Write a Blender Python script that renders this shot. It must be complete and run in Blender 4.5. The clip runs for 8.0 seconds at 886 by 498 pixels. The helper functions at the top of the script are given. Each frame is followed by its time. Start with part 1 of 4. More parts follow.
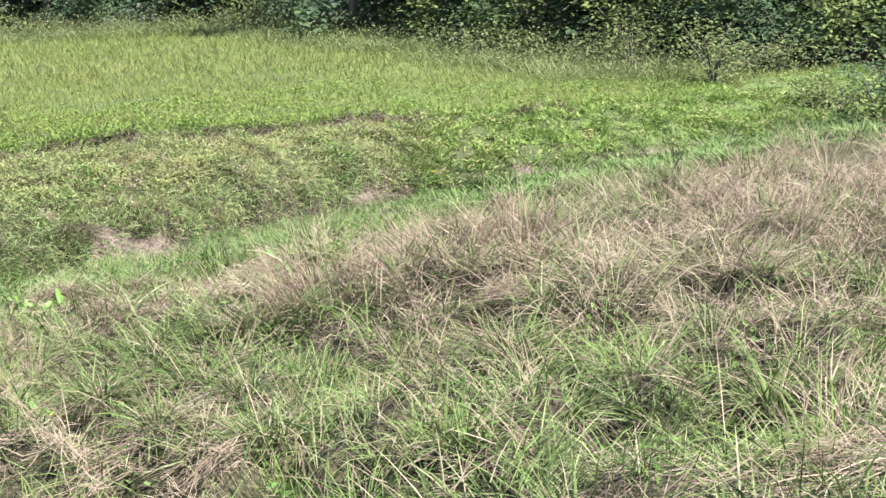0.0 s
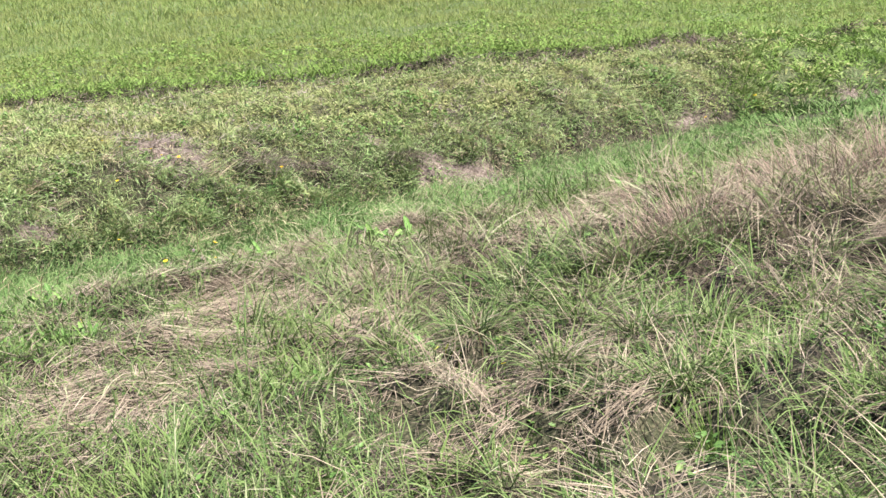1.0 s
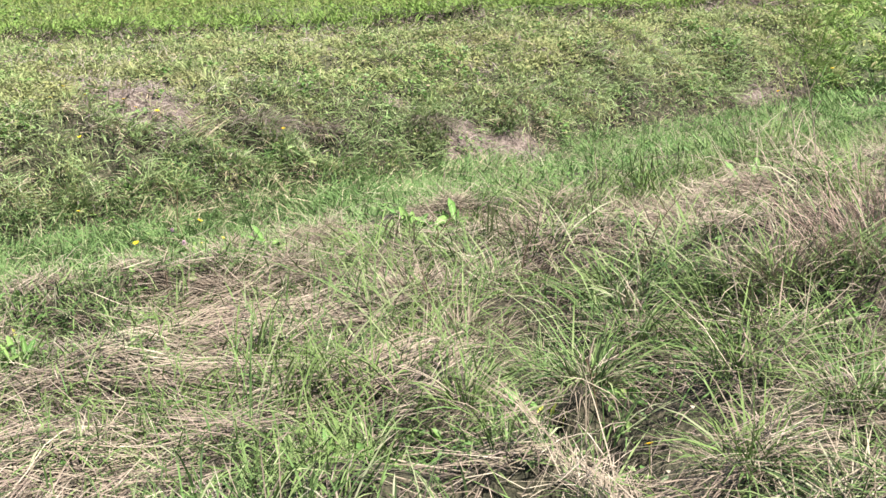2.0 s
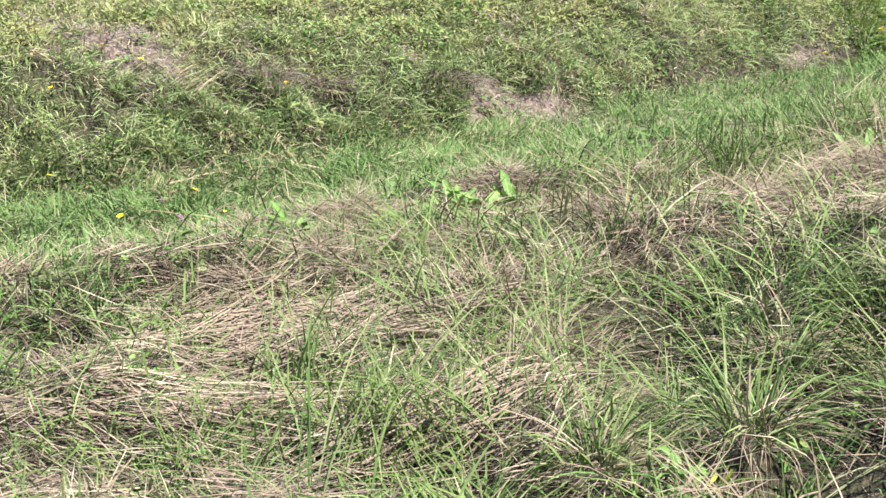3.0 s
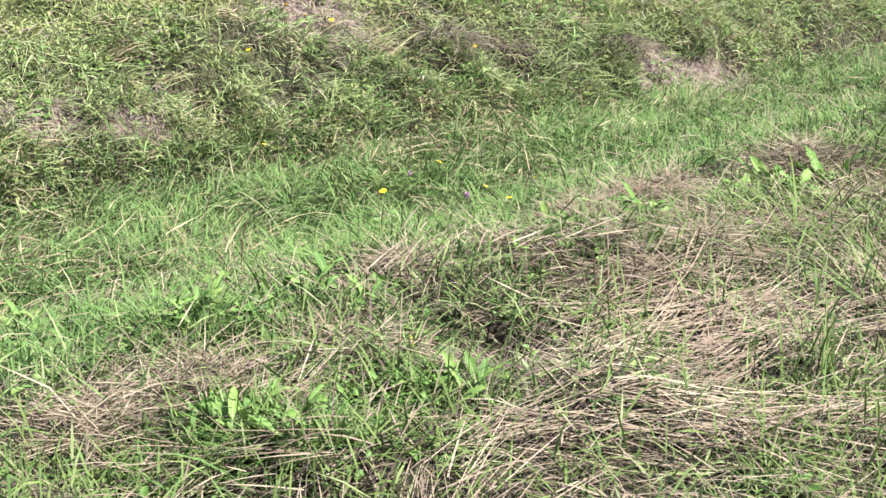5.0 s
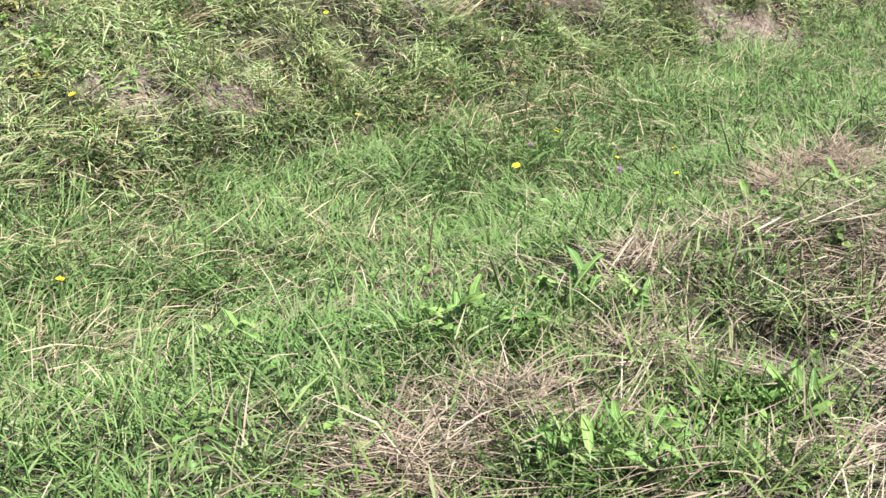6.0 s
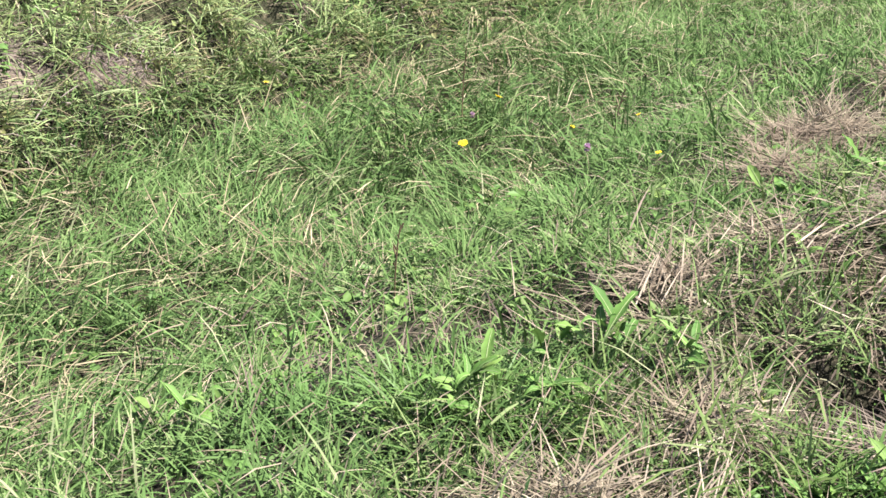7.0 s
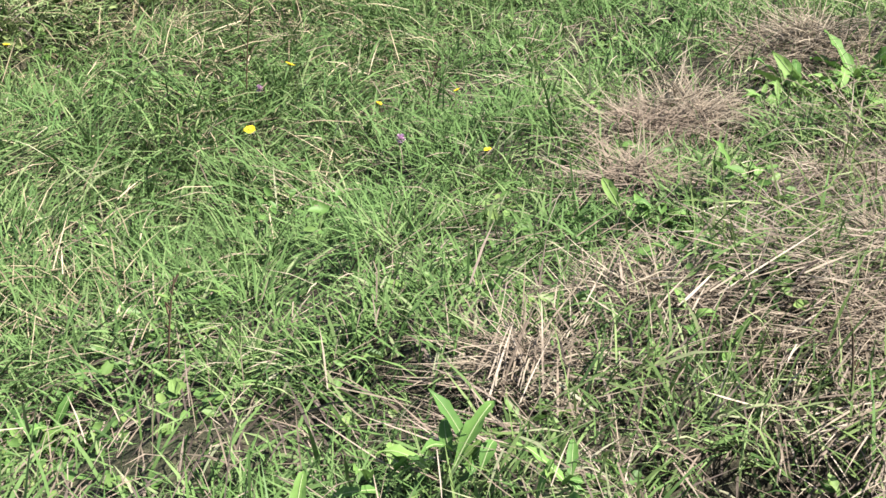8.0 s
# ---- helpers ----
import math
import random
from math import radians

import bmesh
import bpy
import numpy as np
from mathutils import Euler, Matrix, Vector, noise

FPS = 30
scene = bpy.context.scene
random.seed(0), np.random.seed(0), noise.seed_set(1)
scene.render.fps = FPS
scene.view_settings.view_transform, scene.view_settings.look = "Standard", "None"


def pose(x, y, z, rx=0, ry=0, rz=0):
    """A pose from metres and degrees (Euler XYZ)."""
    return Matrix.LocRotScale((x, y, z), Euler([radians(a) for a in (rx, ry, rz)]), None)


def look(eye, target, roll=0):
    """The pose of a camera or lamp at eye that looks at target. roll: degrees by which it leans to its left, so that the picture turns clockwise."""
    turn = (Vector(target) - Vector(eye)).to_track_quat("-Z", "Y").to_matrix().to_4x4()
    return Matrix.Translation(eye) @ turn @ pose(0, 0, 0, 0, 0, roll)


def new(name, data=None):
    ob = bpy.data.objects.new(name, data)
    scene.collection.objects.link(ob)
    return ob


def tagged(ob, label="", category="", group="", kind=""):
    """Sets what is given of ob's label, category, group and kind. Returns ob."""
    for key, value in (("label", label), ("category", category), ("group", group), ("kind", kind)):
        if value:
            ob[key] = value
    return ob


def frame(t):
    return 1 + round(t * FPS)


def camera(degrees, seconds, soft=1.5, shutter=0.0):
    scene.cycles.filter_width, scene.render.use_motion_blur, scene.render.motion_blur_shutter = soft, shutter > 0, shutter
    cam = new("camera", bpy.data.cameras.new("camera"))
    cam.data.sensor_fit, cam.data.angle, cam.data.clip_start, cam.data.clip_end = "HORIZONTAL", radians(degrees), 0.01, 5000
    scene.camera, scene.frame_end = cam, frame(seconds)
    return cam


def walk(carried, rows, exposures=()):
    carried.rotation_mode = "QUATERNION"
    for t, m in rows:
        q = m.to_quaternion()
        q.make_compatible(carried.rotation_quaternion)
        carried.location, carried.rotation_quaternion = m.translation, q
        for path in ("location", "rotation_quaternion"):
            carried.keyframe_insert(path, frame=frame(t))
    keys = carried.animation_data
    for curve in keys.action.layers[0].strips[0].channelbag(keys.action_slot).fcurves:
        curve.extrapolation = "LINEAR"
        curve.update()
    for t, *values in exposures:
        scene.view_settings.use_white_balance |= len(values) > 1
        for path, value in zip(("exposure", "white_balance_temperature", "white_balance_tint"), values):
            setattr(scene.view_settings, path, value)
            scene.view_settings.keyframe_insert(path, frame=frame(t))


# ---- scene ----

# ---- camera and its walk ----
cam = camera(33.47, 8.0, soft=1.5)
walk(cam, [
    (0, look((1.342, -3.577, 1.764), (2.090, 1.296, 0.934), -3.74)),
    (0.5, look((1.056, -3.442, 1.785), (1.266, 1.463, 0.839), -4.45)),
    (1, look((0.830, -3.289, 1.813), (0.672, 1.603, 0.790), -5.15)),
    (1.2, look((0.781, -3.157, 1.802), (0.575, 1.731, 0.771), -5.18)),
    (2.3, look((0.240, -0.563, 1.394), (0.250, 4.298, 0.222), -1.53)),
    (2.5, look((0.179, -0.362, 1.348), (0.228, 4.492, 0.152), -1.25)),
    (3, look((0.000, 0.000, 1.341), (0.060, 4.837, 0.075), -1.23)),
    (3.5, look((-0.177, 0.104, 1.358), (-0.217, 4.929, 0.047), -0.71)),
    (4, look((-0.560, 0.191, 1.356), (-0.502, 5.027, 0.085), -0.57)),
    (4.5, look((-0.944, 0.232, 1.391), (-0.808, 5.038, 0.017), -0.51)),
    (5, look((-1.398, 0.410, 1.364), (-1.108, 5.196, -0.053), -0.24)),
    (5.2, look((-1.589, 0.500, 1.412), (-1.274, 5.284, -0.006), -0.07)),
    (6.3, look((-2.423, 1.062, 1.357), (-1.661, 5.710, -0.323), -0.57)),
    (6.5, look((-2.462, 1.226, 1.324), (-1.629, 5.845, -0.399), -0.83)),
    (7, look((-2.424, 1.683, 1.406), (-1.344, 6.188, -0.474), -0.75)),
    (7.5, look((-2.329, 2.125, 1.308), (-0.874, 6.479, -0.675), 0.55)),
    (8, look((-2.230, 2.486, 1.397), (-0.497, 6.629, -0.802), 1.84)),
], exposures=[(0.0, 2.22), (0.5, 2.06), (1.2, 2.06), (2.3, 2.08), (5.0, 2.08), (8.0, 1.96)])

# ---- light ----
SUN_EL, SUN_AZ = radians(57), radians(122)   # azimuth from +Y towards +X
world = bpy.data.worlds.new("sky")
scene.world = world
world.use_nodes = True
wn = world.node_tree.nodes
sky = wn.new("ShaderNodeTexSky")
sky.sky_type, sky.sun_disc, sky.sun_elevation, sky.sun_rotation = "NISHITA", False, SUN_EL, SUN_AZ
sky.dust_density = 2.0
wn["Background"].inputs["Strength"].default_value = 0.07
world.node_tree.links.new(sky.outputs[0], wn["Background"].inputs["Color"])
sun = new("sun", bpy.data.lights.new("sun", "SUN"))
sun.data.energy, sun.data.angle, sun.data.color = 5.0, radians(0.6), (1.0, 0.95, 0.885)
sun_dir = Vector((math.sin(SUN_AZ) * math.cos(SUN_EL), math.cos(SUN_AZ) * math.cos(SUN_EL), math.sin(SUN_EL)))
sun.matrix_world = look(sun_dir * 60, (0, 0, 0))


# ---- materials ----
def nodes_of(name):
    m = bpy.data.materials.new(name)
    m.use_nodes = True
    nt = m.node_tree
    nt.nodes.clear()
    return m, nt, nt.nodes.new, nt.links.new


def ramp(node, link, source, stops):
    r = node("ShaderNodeValToRGB")
    el = r.color_ramp.elements
    el[0].position, el[0].color = stops[0][0], (*stops[0][1], 1)
    el[1].position, el[1].color = stops[-1][0], (*stops[-1][1], 1)
    for p, c in stops[1:-1]:
        el.new(p).color = (*c, 1)
    link(source, r.inputs[0])
    return r.outputs[0]


def leafy(name, stops, patch=None, patch_size=0.5, translucent=0.16, rough=0.45, gloss=0.45, island=True):
    """Plant matter: colours picked blade by blade, larger patches of another tint, some light let through."""
    m, nt, node, link = nodes_of(name)
    geo = node("ShaderNodeNewGeometry")
    info = node("ShaderNodeObjectInfo")
    col = ramp(node, link, geo.outputs["Random Per Island"] if island else info.outputs["Random"], stops)
    tc = node("ShaderNodeTexCoord")
    fine = node("ShaderNodeTexNoise")
    fine.inputs["Scale"].default_value = 60
    fine.inputs["Detail"].default_value = 1
    link(geo.outputs["Position"], fine.inputs["Vector"])
    hsv = node("ShaderNodeHueSaturation")
    mr = node("ShaderNodeMapRange")
    mr.inputs["To Min"].default_value, mr.inputs["To Max"].default_value = 0.8, 1.2
    link(fine.outputs["Fac"], mr.inputs[0])
    link(mr.outputs[0], hsv.inputs["Value"])
    if patch:
        big = node("ShaderNodeTexNoise")
        big.inputs["Scale"].default_value = 1 / patch_size
        big.inputs["Detail"].default_value = 2
        link(geo.outputs["Position"], big.inputs["Vector"])
        fac = node("ShaderNodeMapRange")
        fac.inputs["From Min"].default_value, fac.inputs["From Max"].default_value = 0.42, 0.68
        link(big.outputs["Fac"], fac.inputs[0])
        mix = node("ShaderNodeMix")
        mix.data_type = "RGBA"
        mix.inputs["B"].default_value = (0, 0, 0, 1)
        link(fac.outputs[0], mix.inputs["Factor"])
        link(col, mix.inputs["A"])
        mix.inputs["B"].default_value = (*patch, 1)
        col = mix.outputs["Result"]
    link(col, hsv.inputs["Color"])
    col = hsv.outputs[0]
    bs = node("ShaderNodeBsdfPrincipled")
    bs.inputs["Roughness"].default_value = rough
    bs.inputs["Specular IOR Level"].default_value = 0.55 * gloss
    link(col, bs.inputs["Base Color"])
    tr = node("ShaderNodeBsdfTranslucent")
    link(col, tr.inputs["Color"])
    mixs = node("ShaderNodeMixShader")
    mixs.inputs[0].default_value = translucent
    link(bs.outputs[0], mixs.inputs[1])
    link(tr.outputs[0], mixs.inputs[2])
    out = node("ShaderNodeOutputMaterial")
    link(mixs.outputs[0], out.inputs[0])
    return m


M_FLOOR = leafy("lush_green_blade", [(0, (0.03, 0.06, 0.019)), (0.3, (0.067, 0.118, 0.035)), (0.7, (0.104, 0.163, 0.055)), (0.92, (0.15, 0.19, 0.084)), (1, (0.215, 0.207, 0.14))], (0.072, 0.128, 0.041), 0.5, 0.14, 0.7, 0.12)
M_BANK = leafy("olive_bank_blade", [(0, (0.085, 0.115, 0.045)), (0.35, (0.15, 0.20, 0.075)), (0.78, (0.215, 0.265, 0.108)), (0.93, (0.27, 0.275, 0.15)), (1, (0.31, 0.26, 0.20))], (0.205, 0.20, 0.092), 0.45, 0.2, 0.75, 0.15)
M_MEADOW = leafy("meadow_blade", [(0, (0.084, 0.122, 0.033)), (0.5, (0.12, 0.163, 0.048)), (0.85, (0.155, 0.182, 0.068)), (1, (0.2, 0.186, 0.11))], (0.138, 0.155, 0.053), 2.2, 0.3, 0.8, 0.1)
M_FRESH = leafy("fresh_meadow_leaf", [(0, (0.062, 0.108, 0.026)), (0.5, (0.112, 0.174, 0.043)), (1, (0.148, 0.212, 0.06))], (0.105, 0.164, 0.038), 1.2, 0.22, 0.7, 0.15)
M_NEAR = leafy("mixed_green_blade", [(0, (0.019, 0.04, 0.012)), (0.3, (0.055, 0.094, 0.028)), (0.66, (0.101, 0.147, 0.048)), (0.87, (0.155, 0.185, 0.084)), (1, (0.244, 0.23, 0.167))], (0.084, 0.121, 0.036), 0.5, 0.16, 0.65, 0.2)
M_HANG = leafy("hanging_bank_grass", [(0, (0.0234, 0.0489, 0.0156)), (0.35, (0.0594, 0.111, 0.035)), (0.72, (0.106, 0.167, 0.057)), (0.94, (0.167, 0.199, 0.092)), (1, (0.234, 0.23, 0.152))], (0.0828, 0.137, 0.046), 0.4, 0.16, 0.65, 0.12)
M_FACE = leafy("bank_face_grass", [(0, (0.0783, 0.117, 0.0468)), (0.35, (0.148, 0.211, 0.0828)), (0.76, (0.209, 0.275, 0.117)), (0.95, (0.261, 0.288, 0.167)), (1, (0.322, 0.306, 0.23))], (0.17, 0.216, 0.0945), 0.4, 0.2, 0.65, 0.2)
M_STRAW = leafy("bleached_straw", [(0, (0.061, 0.047, 0.0342)), (0.3, (0.155, 0.123, 0.0912)), (0.7, (0.224, 0.187, 0.144)), (1, (0.31, 0.266, 0.21))], (0.171, 0.13, 0.103), 0.4, 0.12, 0.65, 0.2)
M_THATCH = leafy("weathered_thatch", [(0, (0.025, 0.019, 0.015)), (0.5, (0.081, 0.062, 0.05)), (1, (0.205, 0.164, 0.13))], (0.077, 0.061, 0.051), 0.3, 0.1, 0.7, 0.2)
M_OLDSTRAW = leafy("dull_straw", [(0, (0.0657, 0.0524, 0.037)), (0.35, (0.149, 0.121, 0.0864)), (1, (0.273, 0.234, 0.176))], (0.155, 0.121, 0.0921), 0.3, 0.1, 0.7, 0.2)
M_DEAD = leafy("grey_brown_dead_grass", [(0, (0.03, 0.024, 0.02)), (0.5, (0.1, 0.08, 0.066)), (1, (0.22, 0.188, 0.158))], (0.085, 0.067, 0.055), 0.15, 0.1, 0.7, 0.2)
M_DULL = leafy("tan_dead_blade", [(0, (0.1, 0.078, 0.049)), (0.5, (0.228, 0.192, 0.121)), (1, (0.356, 0.307, 0.207))], (0.214, 0.178, 0.114), 0.3, 0.12, 0.6, 0.25)
M_LITTER = leafy("pinkish_litter", [(0, (0.083, 0.065, 0.057)), (0.5, (0.174, 0.14, 0.126)), (1, (0.288, 0.242, 0.223))], (0.159, 0.124, 0.119), 0.3, 0.1, 0.75, 0.15)
M_REDDRY = leafy("reddish_seed_grass", [(0, (0.112, 0.077, 0.062)), (0.5, (0.205, 0.149, 0.121)), (1, (0.273, 0.214, 0.174))], None, 0.5, 0.25, 0.7, 0.15)
M_RIB = leafy("pale_leaf_rib", [(0, (0.149, 0.205, 0.081)), (1, (0.211, 0.248, 0.124))], None, 0.5, 0.1, 0.6, 0.2, island=False)
M_DRY = leafy("dry_standing_grass", [(0, (0.092, 0.072, 0.055)), (0.35, (0.178, 0.143, 0.111)), (0.78, (0.246, 0.206, 0.159)), (0.86, (0.153, 0.167, 0.07)), (1, (0.086, 0.12, 0.04))], (0.196, 0.152, 0.12), 0.8, 0.2, 0.65, 0.2)
M_HERB = leafy("herb_leaf", [(0, (0.05, 0.099, 0.025)), (0.6, (0.087, 0.158, 0.04)), (1, (0.149, 0.205, 0.062))], (0.074, 0.143, 0.034), 0.5, 0.25, 0.5, 0.35)
M_DOCK = leafy("broad_leaf", [(0, (0.0516, 0.113, 0.0264)), (0.6, (0.0852, 0.162, 0.0372)), (1, (0.126, 0.2, 0.0516))], None, 0.5, 0.18, 0.6, 0.25, island=False)
M_YELLOWLEAF = leafy("yellowing_leaf", [(0, (0.161, 0.236, 0.037)), (1, (0.26, 0.273, 0.05))], None, 0.5, 0.25, 0.6, 0.3, island=False)
M_DRYLEAF = leafy("papery_dry_leaf", [(0, (0.211, 0.18, 0.112)), (1, (0.322, 0.291, 0.211))], None, 0.5, 0.2, 0.7, 0.2, island=False)
M_STALK = leafy("dead_stalk", [(0, (0.043, 0.031, 0.022)), (1, (0.099, 0.068, 0.043))], None, 0.5, 0.05, 0.7, 0.2, island=False)
M_STEM = leafy("green_stem", [(0, (0.068, 0.118, 0.031)), (1, (0.112, 0.155, 0.043))], None, 0.5, 0.1, 0.6, 0.2, island=False)
M_BANKLEAF = leafy("bank_herb_leaf", [(0, (0.085, 0.118, 0.042)), (0.4, (0.135, 0.182, 0.068)), (0.8, (0.172, 0.212, 0.088)), (0.93, (0.215, 0.205, 0.11)), (1, (0.25, 0.19, 0.135))], (0.19, 0.195, 0.082), 0.5, 0.22, 0.75, 0.15)
M_YELLOW = leafy("yellow_petal", [(0, (0.68, 0.48, 0.016)), (1, (0.72, 0.576, 0.032))], None, 0.5, 0.25, 0.6, 0.2)
M_DISC = leafy("amber_disc", [(0, (0.4, 0.176, 0.016)), (1, (0.48, 0.256, 0.024))], None, 0.5, 0.0, 0.8, 0.1)
M_PINK = leafy("pink_floret", [(0, (0.416, 0.256, 0.384)), (1, (0.56, 0.384, 0.512))], None, 0.5, 0.25, 0.7, 0.2)
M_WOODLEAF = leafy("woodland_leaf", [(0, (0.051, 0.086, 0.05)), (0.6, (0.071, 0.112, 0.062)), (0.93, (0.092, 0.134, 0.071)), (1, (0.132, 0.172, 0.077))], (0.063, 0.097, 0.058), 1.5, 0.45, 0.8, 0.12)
# lighter yellow-green copy of the wood's leaf, with sunlight put into the colour
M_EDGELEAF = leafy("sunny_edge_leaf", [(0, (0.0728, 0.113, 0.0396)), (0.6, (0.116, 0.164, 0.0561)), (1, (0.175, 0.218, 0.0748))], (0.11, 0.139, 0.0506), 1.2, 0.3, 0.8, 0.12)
M_WEED = leafy("rank_weed", [(0, (0.0767, 0.11, 0.044)), (0.6, (0.11, 0.143, 0.0583)), (1, (0.153, 0.165, 0.0814))], (0.12, 0.136, 0.0649), 1.5, 0.3, 0.85, 0.1)


def bark_material():
    m, nt, node, link = nodes_of("grey_bark")
    geo = node("ShaderNodeNewGeometry")
    n = node("ShaderNodeTexNoise")
    n.inputs["Scale"].default_value, n.inputs["Detail"].default_value = 14, 4
    link(geo.outputs["Position"], n.inputs["Vector"])
    bs = node("ShaderNodeBsdfPrincipled")
    bs.inputs["Roughness"].default_value = 0.85
    link(ramp(node, link, n.outputs["Fac"], [(0.3, (0.035, 0.03, 0.025)), (0.7, (0.12, 0.10, 0.085))]), bs.inputs["Base Color"])
    b = node("ShaderNodeBump")
    b.inputs["Strength"].default_value, b.inputs["Distance"].default_value = 0.6, 0.02
    link(n.outputs["Fac"], b.inputs["Height"])
    link(b.outputs[0], bs.inputs["Normal"])
    out = node("ShaderNodeOutputMaterial")
    link(bs.outputs[0], out.inputs[0])
    return m


def soil_material():
    """Bare soil and old thatch, with moss and short growth where the cover says so."""
    m, nt, node, link = nodes_of("meadow_soil")
    geo = node("ShaderNodeNewGeometry")
    cover = node("ShaderNodeAttribute")
    cover.attribute_name = "cover"
    split = node("ShaderNodeSeparateColor")
    link(cover.outputs["Color"], split.inputs[0])
    noises = []
    for scale, detail in ((3.5, 4), (45, 4)):
        n = node("ShaderNodeTexNoise")
        n.inputs["Scale"].default_value, n.inputs["Detail"].default_value = scale, detail
        link(geo.outputs["Position"], n.inputs["Vector"])
        noises.append(n.outputs["Fac"])
    soil = ramp(node, link, noises[1], [(0.3, (0.01, 0.008, 0.006)), (0.5, (0.024, 0.02, 0.014)), (0.7, (0.068, 0.053, 0.039))])
    green = ramp(node, link, noises[1], [(0.3, (0.025, 0.042, 0.013)), (0.5, (0.058, 0.086, 0.03)), (0.72, (0.105, 0.13, 0.05))])
    bare = ramp(node, link, noises[1], [(0.3, (0.054, 0.041, 0.034)), (0.5, (0.102, 0.08, 0.068)), (0.7, (0.177, 0.143, 0.122))])
    def blend(fac, a, b):
        x = node("ShaderNodeMix")
        x.data_type = "RGBA"
        link(fac, x.inputs["Factor"])
        link(a, x.inputs["A"])
        link(b, x.inputs["B"])
        return x.outputs["Result"]
    col = blend(split.outputs[1], soil, green)
    col = blend(split.outputs[0], col, bare)
    bs = node("ShaderNodeBsdfPrincipled")
    bs.inputs["Roughness"].default_value, bs.inputs["Specular IOR Level"].default_value = 0.9, 0.15
    link(col, bs.inputs["Base Color"])
    b = node("ShaderNodeBump")
    b.inputs["Strength"].default_value, b.inputs["Distance"].default_value = 0.8, 0.03
    link(noises[1], b.inputs["Height"])
    link(b.outputs[0], bs.inputs["Normal"])
    out = node("ShaderNodeOutputMaterial")
    link(bs.outputs[0], out.inputs[0])
    return m


M_BARK, M_SOIL = bark_material(), soil_material()


# ---- shape of the land ----
def lattice(ix, iy, seed):
    """Repeatable random values 0..1 on whole-number points."""
    v = np.sin(ix * 127.1 + iy * 311.7 + seed * 74.7) * 43758.5453
    return v - np.floor(v)


def vnoise(x, y, size, seed=0):
    """Smooth value noise 0..1 with lumps of that size in metres."""
    u, v = np.asarray(x) / size, np.asarray(y) / size
    iu, iv = np.floor(u), np.floor(v)
    fu, fv = u - iu, v - iv
    fu, fv = fu * fu * (3 - 2 * fu), fv * fv * (3 - 2 * fv)
    a = lattice(iu, iv, seed) * (1 - fu) + lattice(iu + 1, iv, seed) * fu
    b = lattice(iu, iv + 1, seed) * (1 - fu) + lattice(iu + 1, iv + 1, seed) * fu
    return a * (1 - fv) + b * fv


def smooth(e0, e1, v):
    s = np.clip((np.asarray(v) - e0) / (e1 - e0), 0, 1)
    return s * s * (3 - 2 * s)


def across(x, y):
    """Metres from the foot of the far bank, square to the ditch; positive up the bank."""
    return (y - (8.55 + 0.75 * x + 0.25 * np.sin(0.55 * x))) / 1.25


def ledge(x):
    """How far up the bank, as across() counts, its top edge runs."""
    return np.interp(x, [-8, -4.5, 0, 1.7, 3.3, 6, 12], [6.5, 4.8, 2.6, 1.9, 1.5, 1.6, 1.6])


# hollows under the bank's hanging grass and between tussocks: x, y, radius, depth
HOLLOWS = [(0.72, 3.9, 0.17, 0.19), (0.6, 3.2, 0.15, 0.15), (-0.92, 8.10, 0.11, 0.18), (-0.56, 8.46, 0.08, 0.15), (-0.32, 8.18, 0.09, 0.15), (-1.55, 7.72, 0.10, 0.13), (-1.55, 8.75, 0.07, 0.10), (0.1, 8.72, 0.08, 0.12), (-1.24, 7.76, 0.09, 0.12), (-1.72, 7.50, 0.10, 0.12),
           (-1.66, 9.1, 0.08, 0.12), (-2.2, 7.4, 0.08, 0.10), (0.35, 8.92, 0.07, 0.10), (-2.45, 7.15, 0.07, 0.09), (-2.0, 7.75, 0.07, 0.10), (0.95, 9.45, 0.08, 0.10), (1.7, 10.0, 0.08, 0.1),
           (-1.03, 3.90, 0.2, 0.17), (0.9, 3.55, 0.22, 0.18), (1.08, 3.25, 0.22, 0.17), (1.34, 3.62, 0.22, 0.18), (1.62, 3.5, 0.2, 0.16), (0.73, 2.78, 0.22, 0.16), (0.1, 2.68, 0.12, 0.10), (0.28, 2.6, 0.11, 0.10),
           (0.52, 3.75, 0.12, 0.11), (0.5, 3.42, 0.12, 0.10), (2.85, 0.85, 0.24, 0.16), (1.35, 2.3, 0.13, 0.10), (1.9, 2.9, 0.14, 0.11), (2.3, 2.2, 0.14, 0.11), (1.02, 2.68, 0.21, 0.15), (-0.25, 4.06, 0.07, 0.06),
           (1.7, 1.75, 0.13, 0.10), (2.6, 2.75, 0.13, 0.11), (2.2, 1.5, 0.13, 0.10), (-1.15, 3.98, 0.08, 0.07), (-1.01, 4.02, 0.09, 0.07), (-1.98, 4.85, 0.16, 0.06), (-2.5, 5.03, 0.12, 0.06), (3.55, 1.9, 0.15, 0.11)]


def gaps(x, y):
    """Dark gaps between the tussocks of the rough near side, 0..1."""
    return smooth(0.505, 0.58, 0.7 * vnoise(x, y, 0.24, 77) + 0.3 * vnoise(x, y, 0.1, 78)) * smooth(0.1, 0.6, x) * (1 - smooth(4.0, 4.8, x)) * smooth(0.85, 1.2, y) * (1 - 0.85 * smooth(3.6, 4.0, y)) * smooth(-3.3, -4.2, across(x, y))


